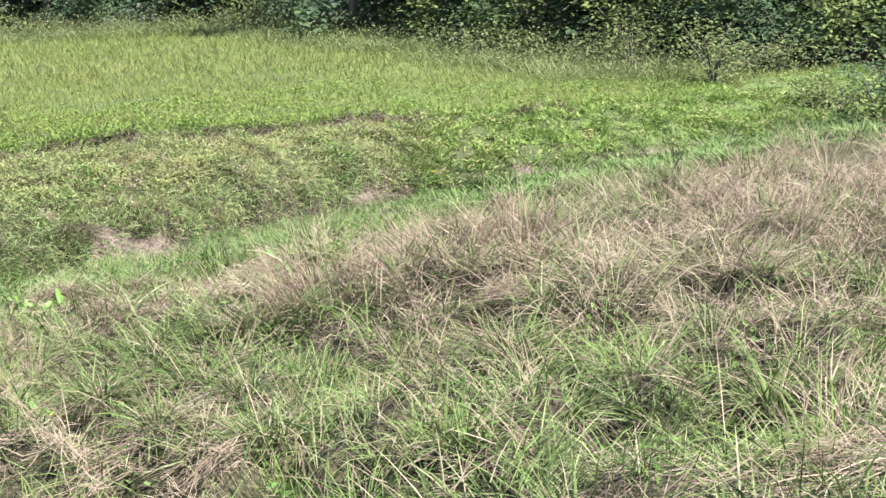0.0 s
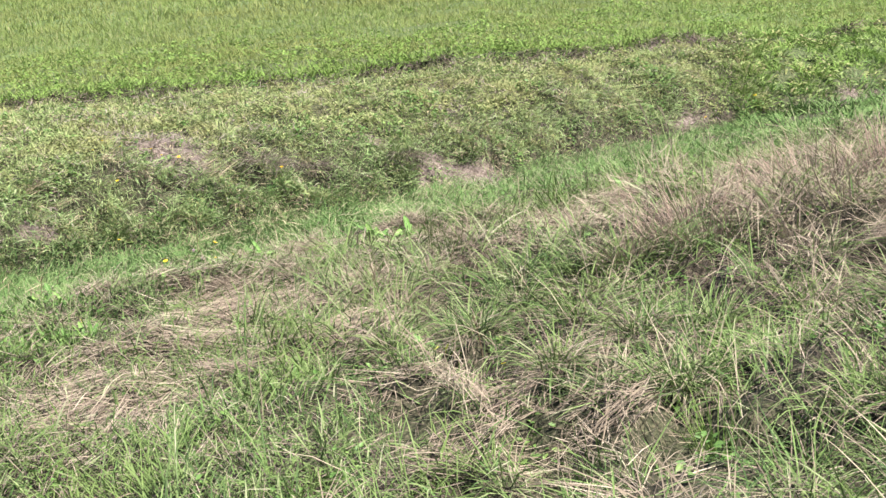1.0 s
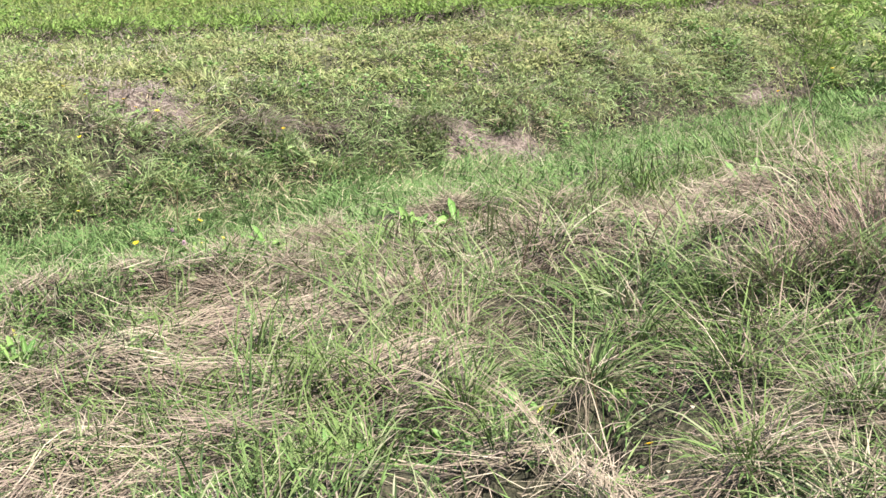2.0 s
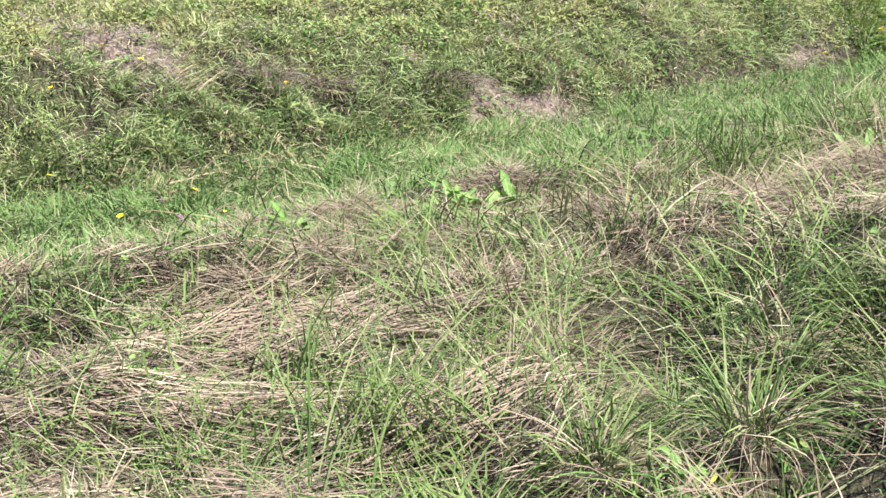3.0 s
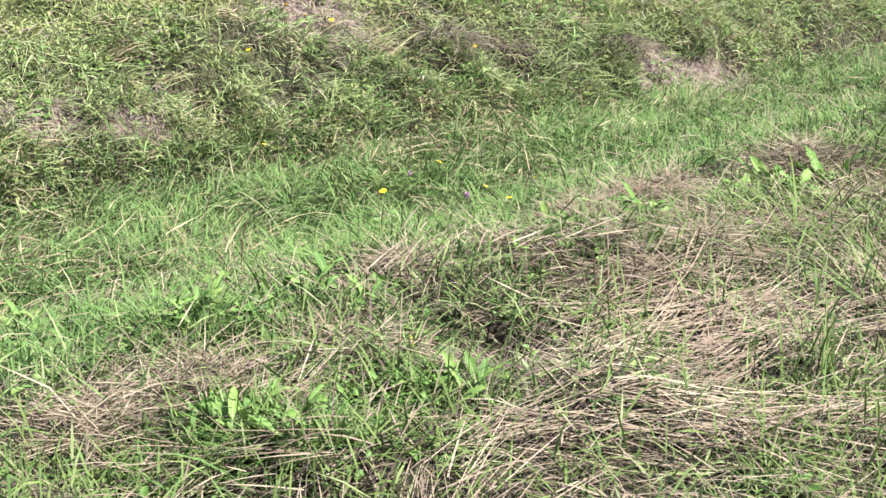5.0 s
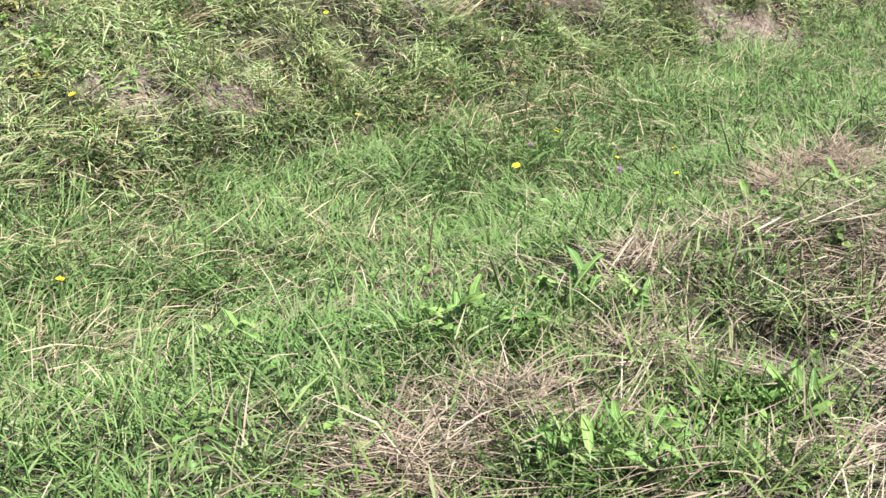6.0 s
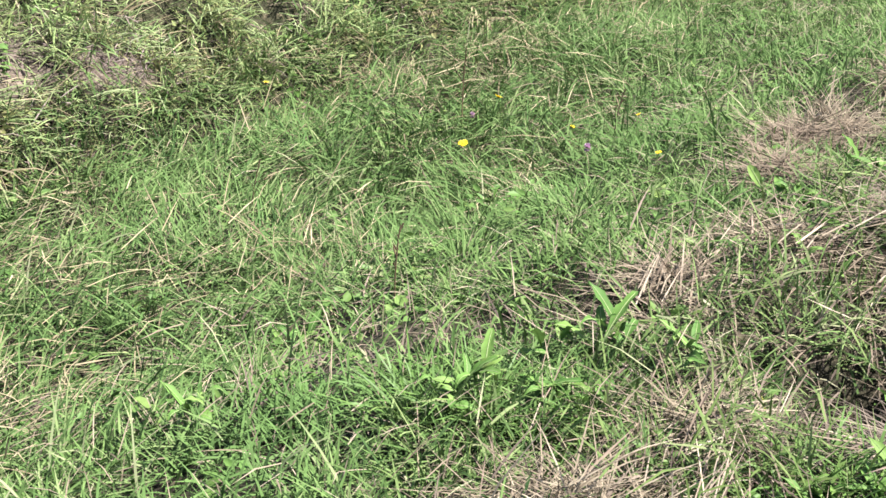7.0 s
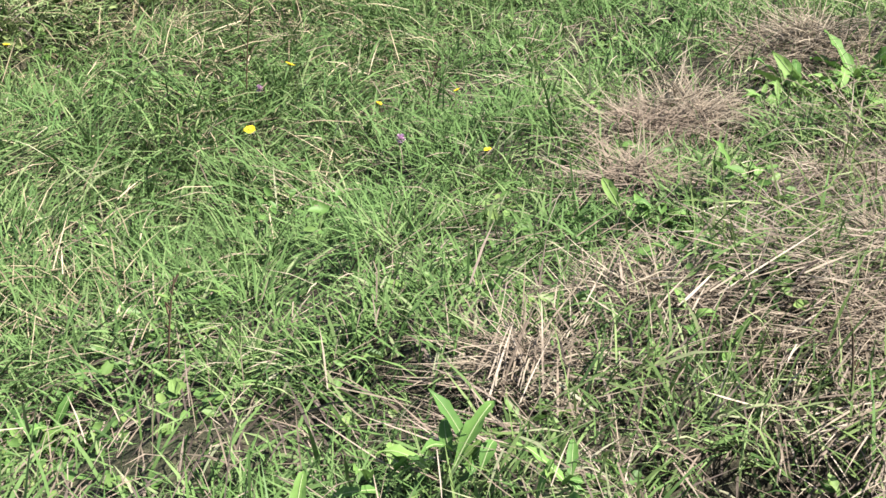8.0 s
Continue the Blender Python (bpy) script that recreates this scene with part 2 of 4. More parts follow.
def height(x, y):
    """Height of the soil: near side, ditch floor, far bank, meadow beyond."""
    x, y = np.asarray(x, float), np.asarray(y, float)
    d = across(x, y)
    xc = np.clip(x, -40, 60)
    top = 0.60 - 0.065 * np.clip(xc - 1, 0, 6)
    near = 0.02 + 0.13 * np.clip(xc - 0.45, 0, 2.1) * smooth(-2.8, -5.2, d) + 0.02 * np.clip(-y, 0, 5)
    floor_z = -0.235 + 0.0 * x
    z = floor_z + (near - floor_z) * smooth(-1.1, -2.15, d)
    edge = ledge(x) + 0.5 * (vnoise(x, y, 0.8, 5) - 0.5) + 0.3 * (vnoise(x, y, 0.25, 8) - 0.5)
    s = np.where(d < 0.8, d, 0.8 + (d - 0.8) * 1.6 / (edge - 0.8))
    up = np.interp(s, [0, 0.12, 0.45, 0.8, 1.3, 2.3, 2.38], [0, 0.18, 0.46, 0.67, 0.79, 0.9, 1.0])
    z = np.where(d > 0, floor_z + (top - floor_z) * up, z)
    z = z + 0.034 * np.clip(d - edge, 0, 34) * (1 - 0.6 * smooth(6, 14, xc))
    calm = smooth(-0.7, 0.7, y)
    rough = smooth(-1.7, -2.6, d) * calm
    for hx, hy, hr, hd in HOLLOWS:
        z = z - hd * np.exp(-((x - hx) ** 2 + (y - hy) ** 2) / (hr * hr))
    z = z - 0.11 * gaps(x, y)
    lumps = 0.09 * (vnoise(x, y, 0.9, 1) - 0.5) + 0.09 * (vnoise(x, y, 0.27, 2) - 0.5)
    z = z + calm * lumps * (0.55 + 0.9 * rough + 0.9 * smooth(0.0, 0.3, d) * (1 - smooth(1.6, 2.4, d)))
    z = z + 0.10 * smooth(-0.1, 0.2, d) * (1 - smooth(0.7, 1.3, d)) * (vnoise(x, y, 0.3, 6) - 0.5)
    return z + (0.06 + 0.12 * smooth(0.0, 1.2, x)) * rough * (vnoise(x, y, 0.5, 3) - 0.5)


def hang_edge(x):
    """Down to where, as across() counts, long grass hangs from the bank's foot over the floor."""
    return np.interp(x, [-4.5, -2.8, -2.2, -1.5, -1.0, -0.5, 0.3, 1.2, 3.0], [-1.4, -1.35, -1.5, -1.3, -1.15, -0.9, -0.55, -0.3, -0.05])


def in_hollow(x, y):
    s = np.zeros(np.shape(x))
    for hx, hy, hr, hd in HOLLOWS:
        s = np.maximum(s, np.exp(-((x - hx) ** 2 + (y - hy) ** 2) / (hr * hr)))
    return np.maximum(smooth(0.28, 0.7, s), gaps(x, y))


# the line of the wood's edge, from the far end of the meadow round to the ditch
EDGE = [(-19, 43.5), (-14, 44.5), (-9, 44.5), (-4, 44), (0.5, 43), (4.0, 40), (6.5, 32.5), (8.2, 27.5), (10.0, 23.5), (12.0, 20.5), (14.5, 18.5)]


def before_wood(x, y):
    """Metres, along y, to the wood's edge."""
    return np.interp(x, [e[0] for e in EDGE], [e[1] for e in EDGE]) - y


# bare, trodden or scalped spots on the far bank: x, y, half length along the bank, half width
BARE = [(-1.80, 8.52, 0.36, 0.85), (-1.52, 8.1, 0.13, 0.09), (-1.07, 9.16, 0.16, 0.07), (-0.12, 9.21, 0.14, 0.06), (0.64, 9.13, 0.42, 0.23), (4.75, 12.2, 0.6, 0.16), (2.85, 11.08, 0.3, 0.08),
        (6.7, 13.4, 0.7, 0.15), (-2.40, 6.90, 0.16, 0.11), (-2.72, 6.78, 0.22, 0.13), (3.1, 13.05, 0.8, 0.1)]


def bareness(x, y):
    b = np.zeros(np.shape(x))
    for bx, by, a, c in BARE:
        u = ((x - bx) * 0.8 + (y - by) * 0.6) / a
        v = (-(x - bx) * 0.6 + (y - by) * 0.8) / c
        b = np.maximum(b, 1 - smooth(0.55, 1.2, np.sqrt(u * u + v * v) + 0.7 * (vnoise(x, y, 0.17, 9) - 0.5) + 0.6 * (vnoise(x, y, 0.07, 10) - 0.5)))
    return b


def mesh_object(name, verts, faces, material, sizes=None):
    """One mesh from vertex rows and a flat list of corner indices; sizes gives the corners of each face."""
    me = bpy.data.meshes.new(name)
    me.vertices.add(len(verts))
    me.vertices.foreach_set("co", np.asarray(verts, np.float32).ravel())
    flat = np.asarray(faces, np.int32).ravel()
    starts = np.concatenate([[0], np.cumsum(sizes)[:-1]]).astype(np.int32)
    me.loops.add(len(flat))
    me.loops.foreach_set("vertex_index", flat)
    me.polygons.add(len(sizes))
    me.polygons.foreach_set("loop_start", starts)
    me.update(calc_edges=True)
    me.materials.append(material)
    return me


def make_ground():
    def widen(step, near, grow, far):
        out = [step]
        while sum(out) < far:
            out.append(out[-1] * (grow if sum(out) < near else 1.35))
        return np.cumsum(out)

    def axis(lo, hi, step, far):
        return np.concatenate([lo - widen(step, 4, 1.2, far)[::-1], np.arange(lo, hi + step / 2, step), hi + widen(step, 11, 1.05, far)])
    xs, ys = axis(-4.2, 5.0, 0.055, 1800), axis(0.8, 12.5, 0.055, 1800)
    gx, gy = np.meshgrid(xs, ys)
    gz = height(gx, gy)
    verts = np.stack([gx, gy, gz], -1).reshape(-1, 3)
    nx, ny = len(xs), len(ys)
    i = (np.arange(ny - 1)[:, None] * nx + np.arange(nx - 1)).ravel()
    faces = np.stack([i, i + 1, i + nx + 1, i + nx], -1)
    me = mesh_object("ground", verts, faces, M_SOIL, np.full(len(faces), 4))
    me.polygons.foreach_set("use_smooth", np.ones(len(faces), bool))
    x, y = verts[:, 0], verts[:, 1]
    d = across(x, y)
    green = 0.08 + 0.10 * smooth(0.3, 0.8, d) + 0.6 * smooth(-0.1, 0.5, d - ledge(x)) * smooth(9, 16, y) + 0.4 * np.maximum(smooth(4.5, 6.5, np.abs(x - 1)), 1 - smooth(-1.2, 0.6, y - 0.35 * np.clip(2.5 - x, 0, 4))) + 0.5 * smooth(3, 5, x) * smooth(-0.1, 0.4, d)
    green = green * smooth(-0.5, 1.5, before_wood(x, y))
    green = np.clip(green + 0.25 * (vnoise(x, y, 0.5, 4) - 0.5), 0, 1)
    cover = np.stack([bareness(x, y), green, np.zeros_like(x), np.ones_like(x)], -1)
    attr = me.color_attributes.new("cover", "FLOAT_COLOR", "POINT")
    attr.data.foreach_set("color", cover.astype(np.float32).ravel())
    return tagged(new("ground", me), "grassy ditch, bank and rising meadow of brown soil", "ground", kind="structure")


make_ground()

# ---- grasses and straw ----
rng = np.random.default_rng(7)


def blade_mesh(name, x, y, length, width, lean, bend, az, material, base=0.0, segs=3):
    """Tapered blades. lean: angle from upright at the root; bend: what is added towards the tip; az: where they lean to."""
    n = len(x)
    z = height(x, y) + base
    s = np.linspace(0, 1, segs + 1)
    pos = [np.stack([x, y, z], -1)]
    for k in range(segs):
        a = lean + bend * (s[k] + s[k + 1]) / 2
        step = length / segs
        pos.append(pos[-1] + np.stack([np.cos(az) * np.sin(a) * step, np.sin(az) * np.sin(a) * step, np.cos(a) * step], -1))
    twist = az + np.pi / 2 + rng.normal(0, 0.5, n)
    tilt = rng.normal(0, 0.35, n)
    side = np.stack([np.cos(twist) * np.cos(tilt), np.sin(twist) * np.cos(tilt), np.sin(tilt)], -1) * (width / 2)[:, None]
    verts = []
    for k in range(segs):
        w = (0.75, 1.0, 0.7, 0.5)[k] if segs > 1 else 1.0
        verts += [pos[k] - side * w, pos[k] + side * w]
    verts.append(pos[segs])
    v = np.stack(verts, 1)
    per = 2 * segs + 1
    start = (np.arange(n) * per)[:, None]
    quads = [start + np.array([2 * k, 2 * k + 1, 2 * k + 3, 2 * k + 2]) for k in range(segs - 1)]
    tri = start + np.array([2 * segs - 2, 2 * segs - 1, 2 * segs])
    faces = np.concatenate(quads + [tri], 1)
    sizes = np.tile([4] * (segs - 1) + [3], n)
    return mesh_object(name, v.reshape(-1, 3), faces, material, sizes)


def scatter(x0, x1, y0, y1, per_m2, keep):
    """Random places in a rectangle, thinned by keep(x, y), a chance 0..1."""
    n = int((x1 - x0) * (y1 - y0) * per_m2)
    x, y = rng.uniform(x0, x1, n), rng.uniform(y0, y1, n)
    k = rng.random(n) < keep(x, y)
    return x[k], y[k]


def band(d, a, b, c, e):
    return smooth(a, b, d) * (1 - smooth(c, e, d))


def stuff(me, label, category="grass"):
    return tagged(new(me.name, me), label, category, kind="stuff")


def clumped(x, y, size, seed, lo=0.35, hi=0.65):
    return smooth(lo, hi, vnoise(x, y, size, seed))


def leaf_cloud(name, centre, size, normal_up, material, base_width=0.55, az=None, rise=None):
    """Small pointed oval leaves, each a fan of triangles round its rib."""
    n = len(centre)
    a = rng.uniform(0, 6.3, n) if az is None else az
    tip = np.stack([np.cos(a), np.sin(a), rng.normal(0, normal_up, n) if rise is None else rise], -1)
    tip /= np.linalg.norm(tip, axis=1)[:, None]
    nor = np.stack([rng.normal(0, normal_up, n), rng.normal(0, normal_up, n), np.ones(n)], -1)
    side = np.cross(tip, nor)
    side /= np.linalg.norm(side, axis=1)[:, None]
    nor = np.cross(side, tip)
    s = size[:, None]
    pts = [centre, centre + s * (tip * 0.35 + side * base_width * 0.5 + nor * 0.08), centre + s * (tip * 0.75 + side * base_width * 0.36 + nor * 0.04), centre + s * tip - s * nor * 0.1,
           centre + s * (tip * 0.75 - side * base_width * 0.36 + nor * 0.04), centre + s * (tip * 0.35 - side * base_width * 0.5 + nor * 0.08)]
    v = np.stack(pts, 1).reshape(-1, 3)
    start = (np.arange(n) * 6)[:, None]
    faces = np.concatenate([start + np.array([0, 1, 2, 3]), start + np.array([0, 3, 4, 5])], 1)
    return mesh_object(name, v, faces, material, np.full(2 * n, 4))


# large flattened mats: x, y, half sizes
MATS = [(0.75, 4.95, 0.6, 0.2), (1.6, 4.78, 0.4, 0.18), (1.3, 2.35, 0.3, 0.14), (1.05, 1.7, 0.5, 0.13), (-0.6, 3.75, 0.45, 0.17), (-1.0, 3.0, 0.4, 0.16), (0.05, 4.3, 0.28, 0.13), (-0.3, 4.1, 0.55, 0.26), (-0.7, 3.38, 0.75, 0.15), (-1.02, 3.76, 0.25, 0.2), (-1.72, 3.62, 0.34, 0.15), (1.2, 5.2, 0.5, 0.17), (0.74, 2.22, 0.6, 0.14),
        (-0.9, 2.4, 0.5, 0.35), (-0.6, 2.85, 0.4, 0.18), (0.95, 1.62, 0.6, 0.26), (-0.2, 5.02, 0.28, 0.13), (-0.1, 5.25, 0.22, 0.1), (3.35, 0.45, 0.5, 0.26), (-0.7, 4.45, 0.3, 0.2), (1.9, 5.6, 0.7, 0.25),
        (-1.9, 3.4, 0.16, 0.1), (0.2, 4.4, 0.3, 0.1), (2.4, 6.4, 0.8, 0.25), (1.3, 4.6, 0.4, 0.16), (2.6, 3.4, 0.5, 0.2), (3.6, 2.6, 0.6, 0.2)]


# thin, littered spots on the floor and the near edge: x, y, half sizes
WORN = [(-2.1, 4.42, 0.34, 0.18), (-2.0, 4.72, 0.26, 0.2), (-2.02, 4.95, 0.40, 0.22), (-1.65, 4.45, 0.16, 0.10), (-1.40, 4.33, 0.16, 0.12), (-1.15, 4.65, 0.14, 0.10), (-1.84, 5.36, 0.2, 0.12), (-2.5, 5.06, 0.22, 0.10), (-0.68, 4.52, 0.26, 0.2), (-0.24, 5.05, 0.26, 0.16), (-2.75, 4.68, 0.2, 0.12)]

# heaps of cut dry grass: x, y, half length, height
MOUNDS = [(-0.26, 5.62, 0.29, 0.13), (0.34, 5.92, 0.28, 0.12), (-0.42, 5.55, 0.14, 0.07), (0.62, 5.42, 0.30, 0.09), (1.2, 5.6, 0.34, 0.09), (-0.62, 5.2, 0.14, 0.05), (-1.76, 3.64, 0.24, 0.08), (-2.0, 3.46, 0.2, 0.07), (-1.45, 3.86, 0.13, 0.06),
          (1.7, 5.3, 0.3, 0.09), (-0.58, 4.42, 0.18, 0.04), (-0.95, 4.55, 0.15, 0.04), (-0.1, 5.12, 0.24, 0.06), (-1.25, 4.42, 0.13, 0.035), (-0.35, 4.62, 0.18, 0.05)]


def heaped(x, y):
    s = np.zeros(np.shape(x))
    for mx, my, a, h in MOUNDS:
        s = np.maximum(s, 1 - smooth(0.7, 1.2, np.hypot((x - mx) / a, (y - my) / (0.65 * a))))
    return s


def strawness(x, y):
    """Where straw lies flattened, 0..1: the mats, and smaller lumps over the near side."""
    d = across(x, y)
    s = 0.35 * smooth(0.58, 0.72, 0.55 * vnoise(x, y, 0.7, 21) + 0.45 * vnoise(x, y, 0.28, 22))
    for mx, my, ma, mb in MATS:
        u, v = (x - mx) / ma, (y - my) / mb
        s = np.maximum(s, 1 - smooth(0.5, 1.15, np.sqrt(u * u + v * v) + 0.6 * (vnoise(x, y, 0.2, 23) - 0.5)))
    return s * smooth(-2.3, -2.7, d) * (1 - 0.75 * lush(x, y)) * (0.75 + 0.25 * smooth(-0.8, 0.2, x))


def tuft_places(x0, x1, y0, y1, tufts_m2, blades, spread, keep):
    """Blades gathered in tufts: places, the way each leans, how far out in its tuft it stands, and the tuft's size."""
    cx, cy = scatter(x0, x1, y0, y1, tufts_m2, keep)
    m = len(cx)
    size = np.clip(rng.lognormal(0, 0.35, m), 0.45, 2.2)
    count = np.maximum((blades * size).astype(int), 3)
    i = np.repeat(np.arange(m), count)
    n = len(i)
    a, r = rng.uniform(0, 2 * np.pi, n), np.sqrt(rng.random(n))
    x = cx[i] + np.cos(a) * r * spread * size[i]
    y = cy[i] + np.sin(a) * r * spread * size[i]
    fall = 5 * np.pi * vnoise(cx, cy, 0.8, 33)[i] + rng.normal(0, 0.3, m)[i]
    az = np.arctan2(np.sin(a) * r + 0.45 * np.sin(fall), np.cos(a) * r + 0.45 * np.cos(fall)) + rng.normal(0, 0.6, n)
    return x, y, az, r, size[i]


def tufts(name, box, density, blades, spread, keep, length, width, lean, bend, material, label, segs=3, category="grass", grow=None):
    x, y, az, r, size = tuft_places(*box, density, blades, spread, keep)
    n = len(x)
    ln = rng.uniform(*length, n) * (0.75 + 0.25 * size)
    if grow:
        ln = ln * grow(x, y)
    le = lean[0] + (lean[1] - lean[0]) * (0.6 * r + 0.4 * rng.random(n))
    return stuff(blade_mesh(name, x, y, ln, rng.uniform(*width, n), le, rng.uniform(*bend, n), az, material, segs=segs), label, category)


def near_side(x, y):
    return smooth(-2.3, -2.8, across(x, y)) * smooth(-0.5, 0.3, y - 0.35 * np.clip(2.5 - x, 0, 4))


# lush growth on the ditch floor
def lush(x, y):
    """A patch of fresh growth by the near edge of the ditch."""
    return 1 - smooth(0.5, 1.1, np.sqrt(((x + 1.62) / 0.62) ** 2 + ((y - 3.55) / 0.5) ** 2) + 0.5 * (vnoise(x, y, 0.25, 24) - 0.5))


def worn(x, y):
    """Thin spots with litter and herbs on the ditch floor."""
    s = np.zeros(np.shape(x))
    for wx, wy, a, b in WORN:
        s = np.maximum(s, 1 - smooth(0.5, 1.15, np.hypot((x - wx) / a, (y - wy) / b) + 0.6 * (vnoise(x, y, 0.12, 26) - 0.5)))
    return s


def reach(x, y, soft=0.8):
    """1 along the stretch of ditch that the path follows, falling away to both ends."""
    lo = -2.9 - 0.22 * np.clip(y - 4, -1, 6)
    return smooth(lo - soft, lo, x) * (1 - smooth(4.0, 5.6, x - 0.3 * y))


def matted(name, box, per_m2, keep, length, width, lean, depth, material, label, category="grass", az=None, bend=(0.0, 0.9)):
    """A springy mat of short blades lying over one another, some deep in it and some on top."""
    x, y = scatter(*box, per_m2, keep)
    n = len(x)
    turn = rng.uniform(0, 6.3, n) if az is None else az(x, y)
    return stuff(blade_mesh(name, x, y, rng.uniform(*length, n), rng.uniform(*width, n), rng.normal(*lean, n), rng.uniform(*bend, n), turn, material, base=np.minimum(rng.gamma(1.6, depth, n), 5 * depth), segs=2), label, category)


def grain(x, y):
    """Which way fallen growth lies: mostly along the ditch, swirling a little."""
    return 0.35 + 2.6 * (vnoise(x, y, 0.7, 61) - 0.5) + 1.2 * (vnoise(x, y, 0.22, 62) - 0.5) + rng.normal(0, 0.5, len(x)) + np.pi * (rng.random(len(x)) < 0.5)


def locks(name, box, per_m2, keep, count, spread, length, width, lean, bend, depth, way, material, label, category="grass", fan=0.16, segs=3):
    """Blades lying in locks: each lock combed one way, its blades nearly side by side."""
    cx, cy = scatter(*box, per_m2, keep)
    m = len(cx)
    size = np.clip(rng.lognormal(0, 0.35, m), 0.5, 2.0)
    i = np.repeat(np.arange(m), np.maximum((count * size).astype(int), 3))
    n = len(i)
    turn = way(cx, cy)
    off, along = rng.normal(0, spread, n) * size[i], rng.normal(0, 0.05, n)
    x = cx[i] - np.sin(turn)[i] * off + np.cos(turn)[i] * along
    y = cy[i] + np.cos(turn)[i] * off + np.sin(turn)[i] * along
    az = turn[i] + rng.normal(0, fan, n)
    ln = rng.uniform(*length, m)[i] * rng.uniform(0.6, 1.1, n)
    le = rng.uniform(*lean, m)[i] + rng.normal(0, 0.08, n)
    be = rng.uniform(*bend, m)[i] + rng.normal(0, 0.12, n)
    lift = np.minimum(rng.gamma(1.6, depth, m), 4 * depth)[i] + rng.uniform(0, 0.012, n)
    return stuff(blade_mesh(name, x, y, ln, rng.uniform(*width, n), le, be, az, material, base=lift, segs=segs), label, category)


def on_floor(x, y):
    d = across(x, y)
    return np.maximum(np.maximum(band(d, -3.05, -2.6, hang_edge(x) - 0.15, hang_edge(x) + 0.3), 0.3 * band(d, -2.5, -2.2, 0.05, 0.3)), 0.8 * lush(x, y))


def floor_keep(x, y):
    return ((1 - 0.9 * bareness(x, y)) * (1 - 0.8 * strawness(x, y)) * (1 - 0.75 * worn(x, y)) * (1 - 0.8 * heaped(x, y)) * on_floor(x, y)
            * (0.35 + 0.65 * clumped(x, y, 0.16, 31, 0.3, 0.55)))


tufts("ditch_grass", (-4.2, 3.6, 2.6, 12.0), 56, 44, 0.055, lambda x, y: floor_keep(x, y) * reach(x, y), (0.05, 0.15), (0.003, 0.0066), (0.1, 1.4), (0.2, 1.3), M_FLOOR, "lush green tufted grass along the ditch floor", 2)
matted("short_ditch_grass", (-4.2, 3.6, 2.6, 12.0), 3400, lambda x, y: floor_keep(x, y) * reach(x, y), (0.035, 0.11), (0.003, 0.0064), (0.9, 0.45), 0.012, M_FLOOR, "short green grass between tufts on the ditch floor")
matted("floor_litter", (-4.2, 3.2, 2.6, 11.0), 1050, lambda x, y: on_floor(x, y) * reach(x, y) * (0.35 + 0.2 * worn(x, y) + 0.4 * clumped(x, y, 0.3, 37, 0.5, 0.7)), (0.04, 0.16), (0.0018, 0.0036), (1.25, 0.3), 0.024, M_OLDSTRAW,
       "pale dry blades lying through the green growth", "straw", grain)
tufts("far_ditch_grass", (3.4, 12.0, 8.5, 20.0), 26, 30, 0.1, lambda x, y: band(across(x, y), -2.9, -2.2, 0.05, 0.4), (0.07, 0.18), (0.007, 0.013), (0.1, 1.1), (0.2, 1.2), M_FLOOR, "lush green tufted grass along the ditch floor", 2)


# long grass combed down over the floor from the bank's foot
def combed(x, y):
    d = across(x, y)
    return band(d, hang_edge(x) - 0.35, hang_edge(x) + 0.05, 0.1, 0.5) * (1 - smooth(0.2, 1.6, x)) * (1 - in_hollow(x, y)) * (1 - 0.7 * bareness(x, y))


def comb_way(x, y):
    return -0.75 + 7.0 * (vnoise(x, y, 0.45, 64) - 0.5) + rng.normal(0, 0.9, len(x))


x, y, az, r, size = tuft_places(-4.2, 2.2, 4.0, 10.5, 40, 40, 0.06, lambda x, y: combed(x, y) * reach(x, y) * (0.4 + 0.6 * clumped(x, y, 0.25, 45, 0.3, 0.55)))
n = len(x)
matted("combed_mat", (-4.2, 2.2, 4.0, 10.5), 2000, lambda x, y: combed(x, y) * reach(x, y), (0.05, 0.16), (0.0034, 0.0068), (1.05, 0.45), 0.02, M_HANG, "pale green blades lying under the combed grass", "grass", comb_way)
locks("combed_locks", (-4.2, 2.2, 4.0, 10.5), 46, lambda x, y: combed(x, y) * reach(x, y), 9, 0.03, (0.10, 0.25), (0.0034, 0.0066), (0.4, 1.1), (0.4, 1.2), 0.014, comb_way, M_HANG, "locks of pale green grass combed over the ditch floor", "grass", 0.45)
stuff(blade_mesh("combed_grass", x, y, rng.uniform(0.08, 0.21, n) * (0.7 + 0.3 * size), rng.uniform(0.0034, 0.0072, n), rng.uniform(0.3, 1.1, n), rng.uniform(0.5, 1.5, n), np.where(rng.random(n) < 0.35, comb_way(x, y), az), M_HANG, segs=3),
      "longer pale green grass combed down over the bank's foot")
matted("combed_litter", (-4.2, 2.0, 4.0, 10.5), 1300, lambda x, y: combed(x, y) * reach(x, y) * (0.25 + 0.75 * clumped(x, y, 0.28, 47, 0.45, 0.65)), (0.06, 0.2), (0.0022, 0.0046), (1.2, 0.3), 0.03, M_DULL,
       "tan dead blades among the combed grass", "straw", comb_way)


# mown growth on the far bank
def on_bank(x, y, soft=0.3):
    d = across(x, y)
    return smooth(-0.05, 0.15, d) * (1 - smooth(-soft, 0.05, d - ledge(x)))


def bank_keep(x, y):
    return on_bank(x, y) * (1 - 0.84 * bareness(x, y)) * (1 - in_hollow(x, y))


def bank_low(x, y):
    """The steep lower face, where growth is long and shaggy."""
    left = smooth(0, -2, x)
    return 1 - smooth(0.35 + 0.35 * left, 0.8 + 0.5 * left, across(x, y))


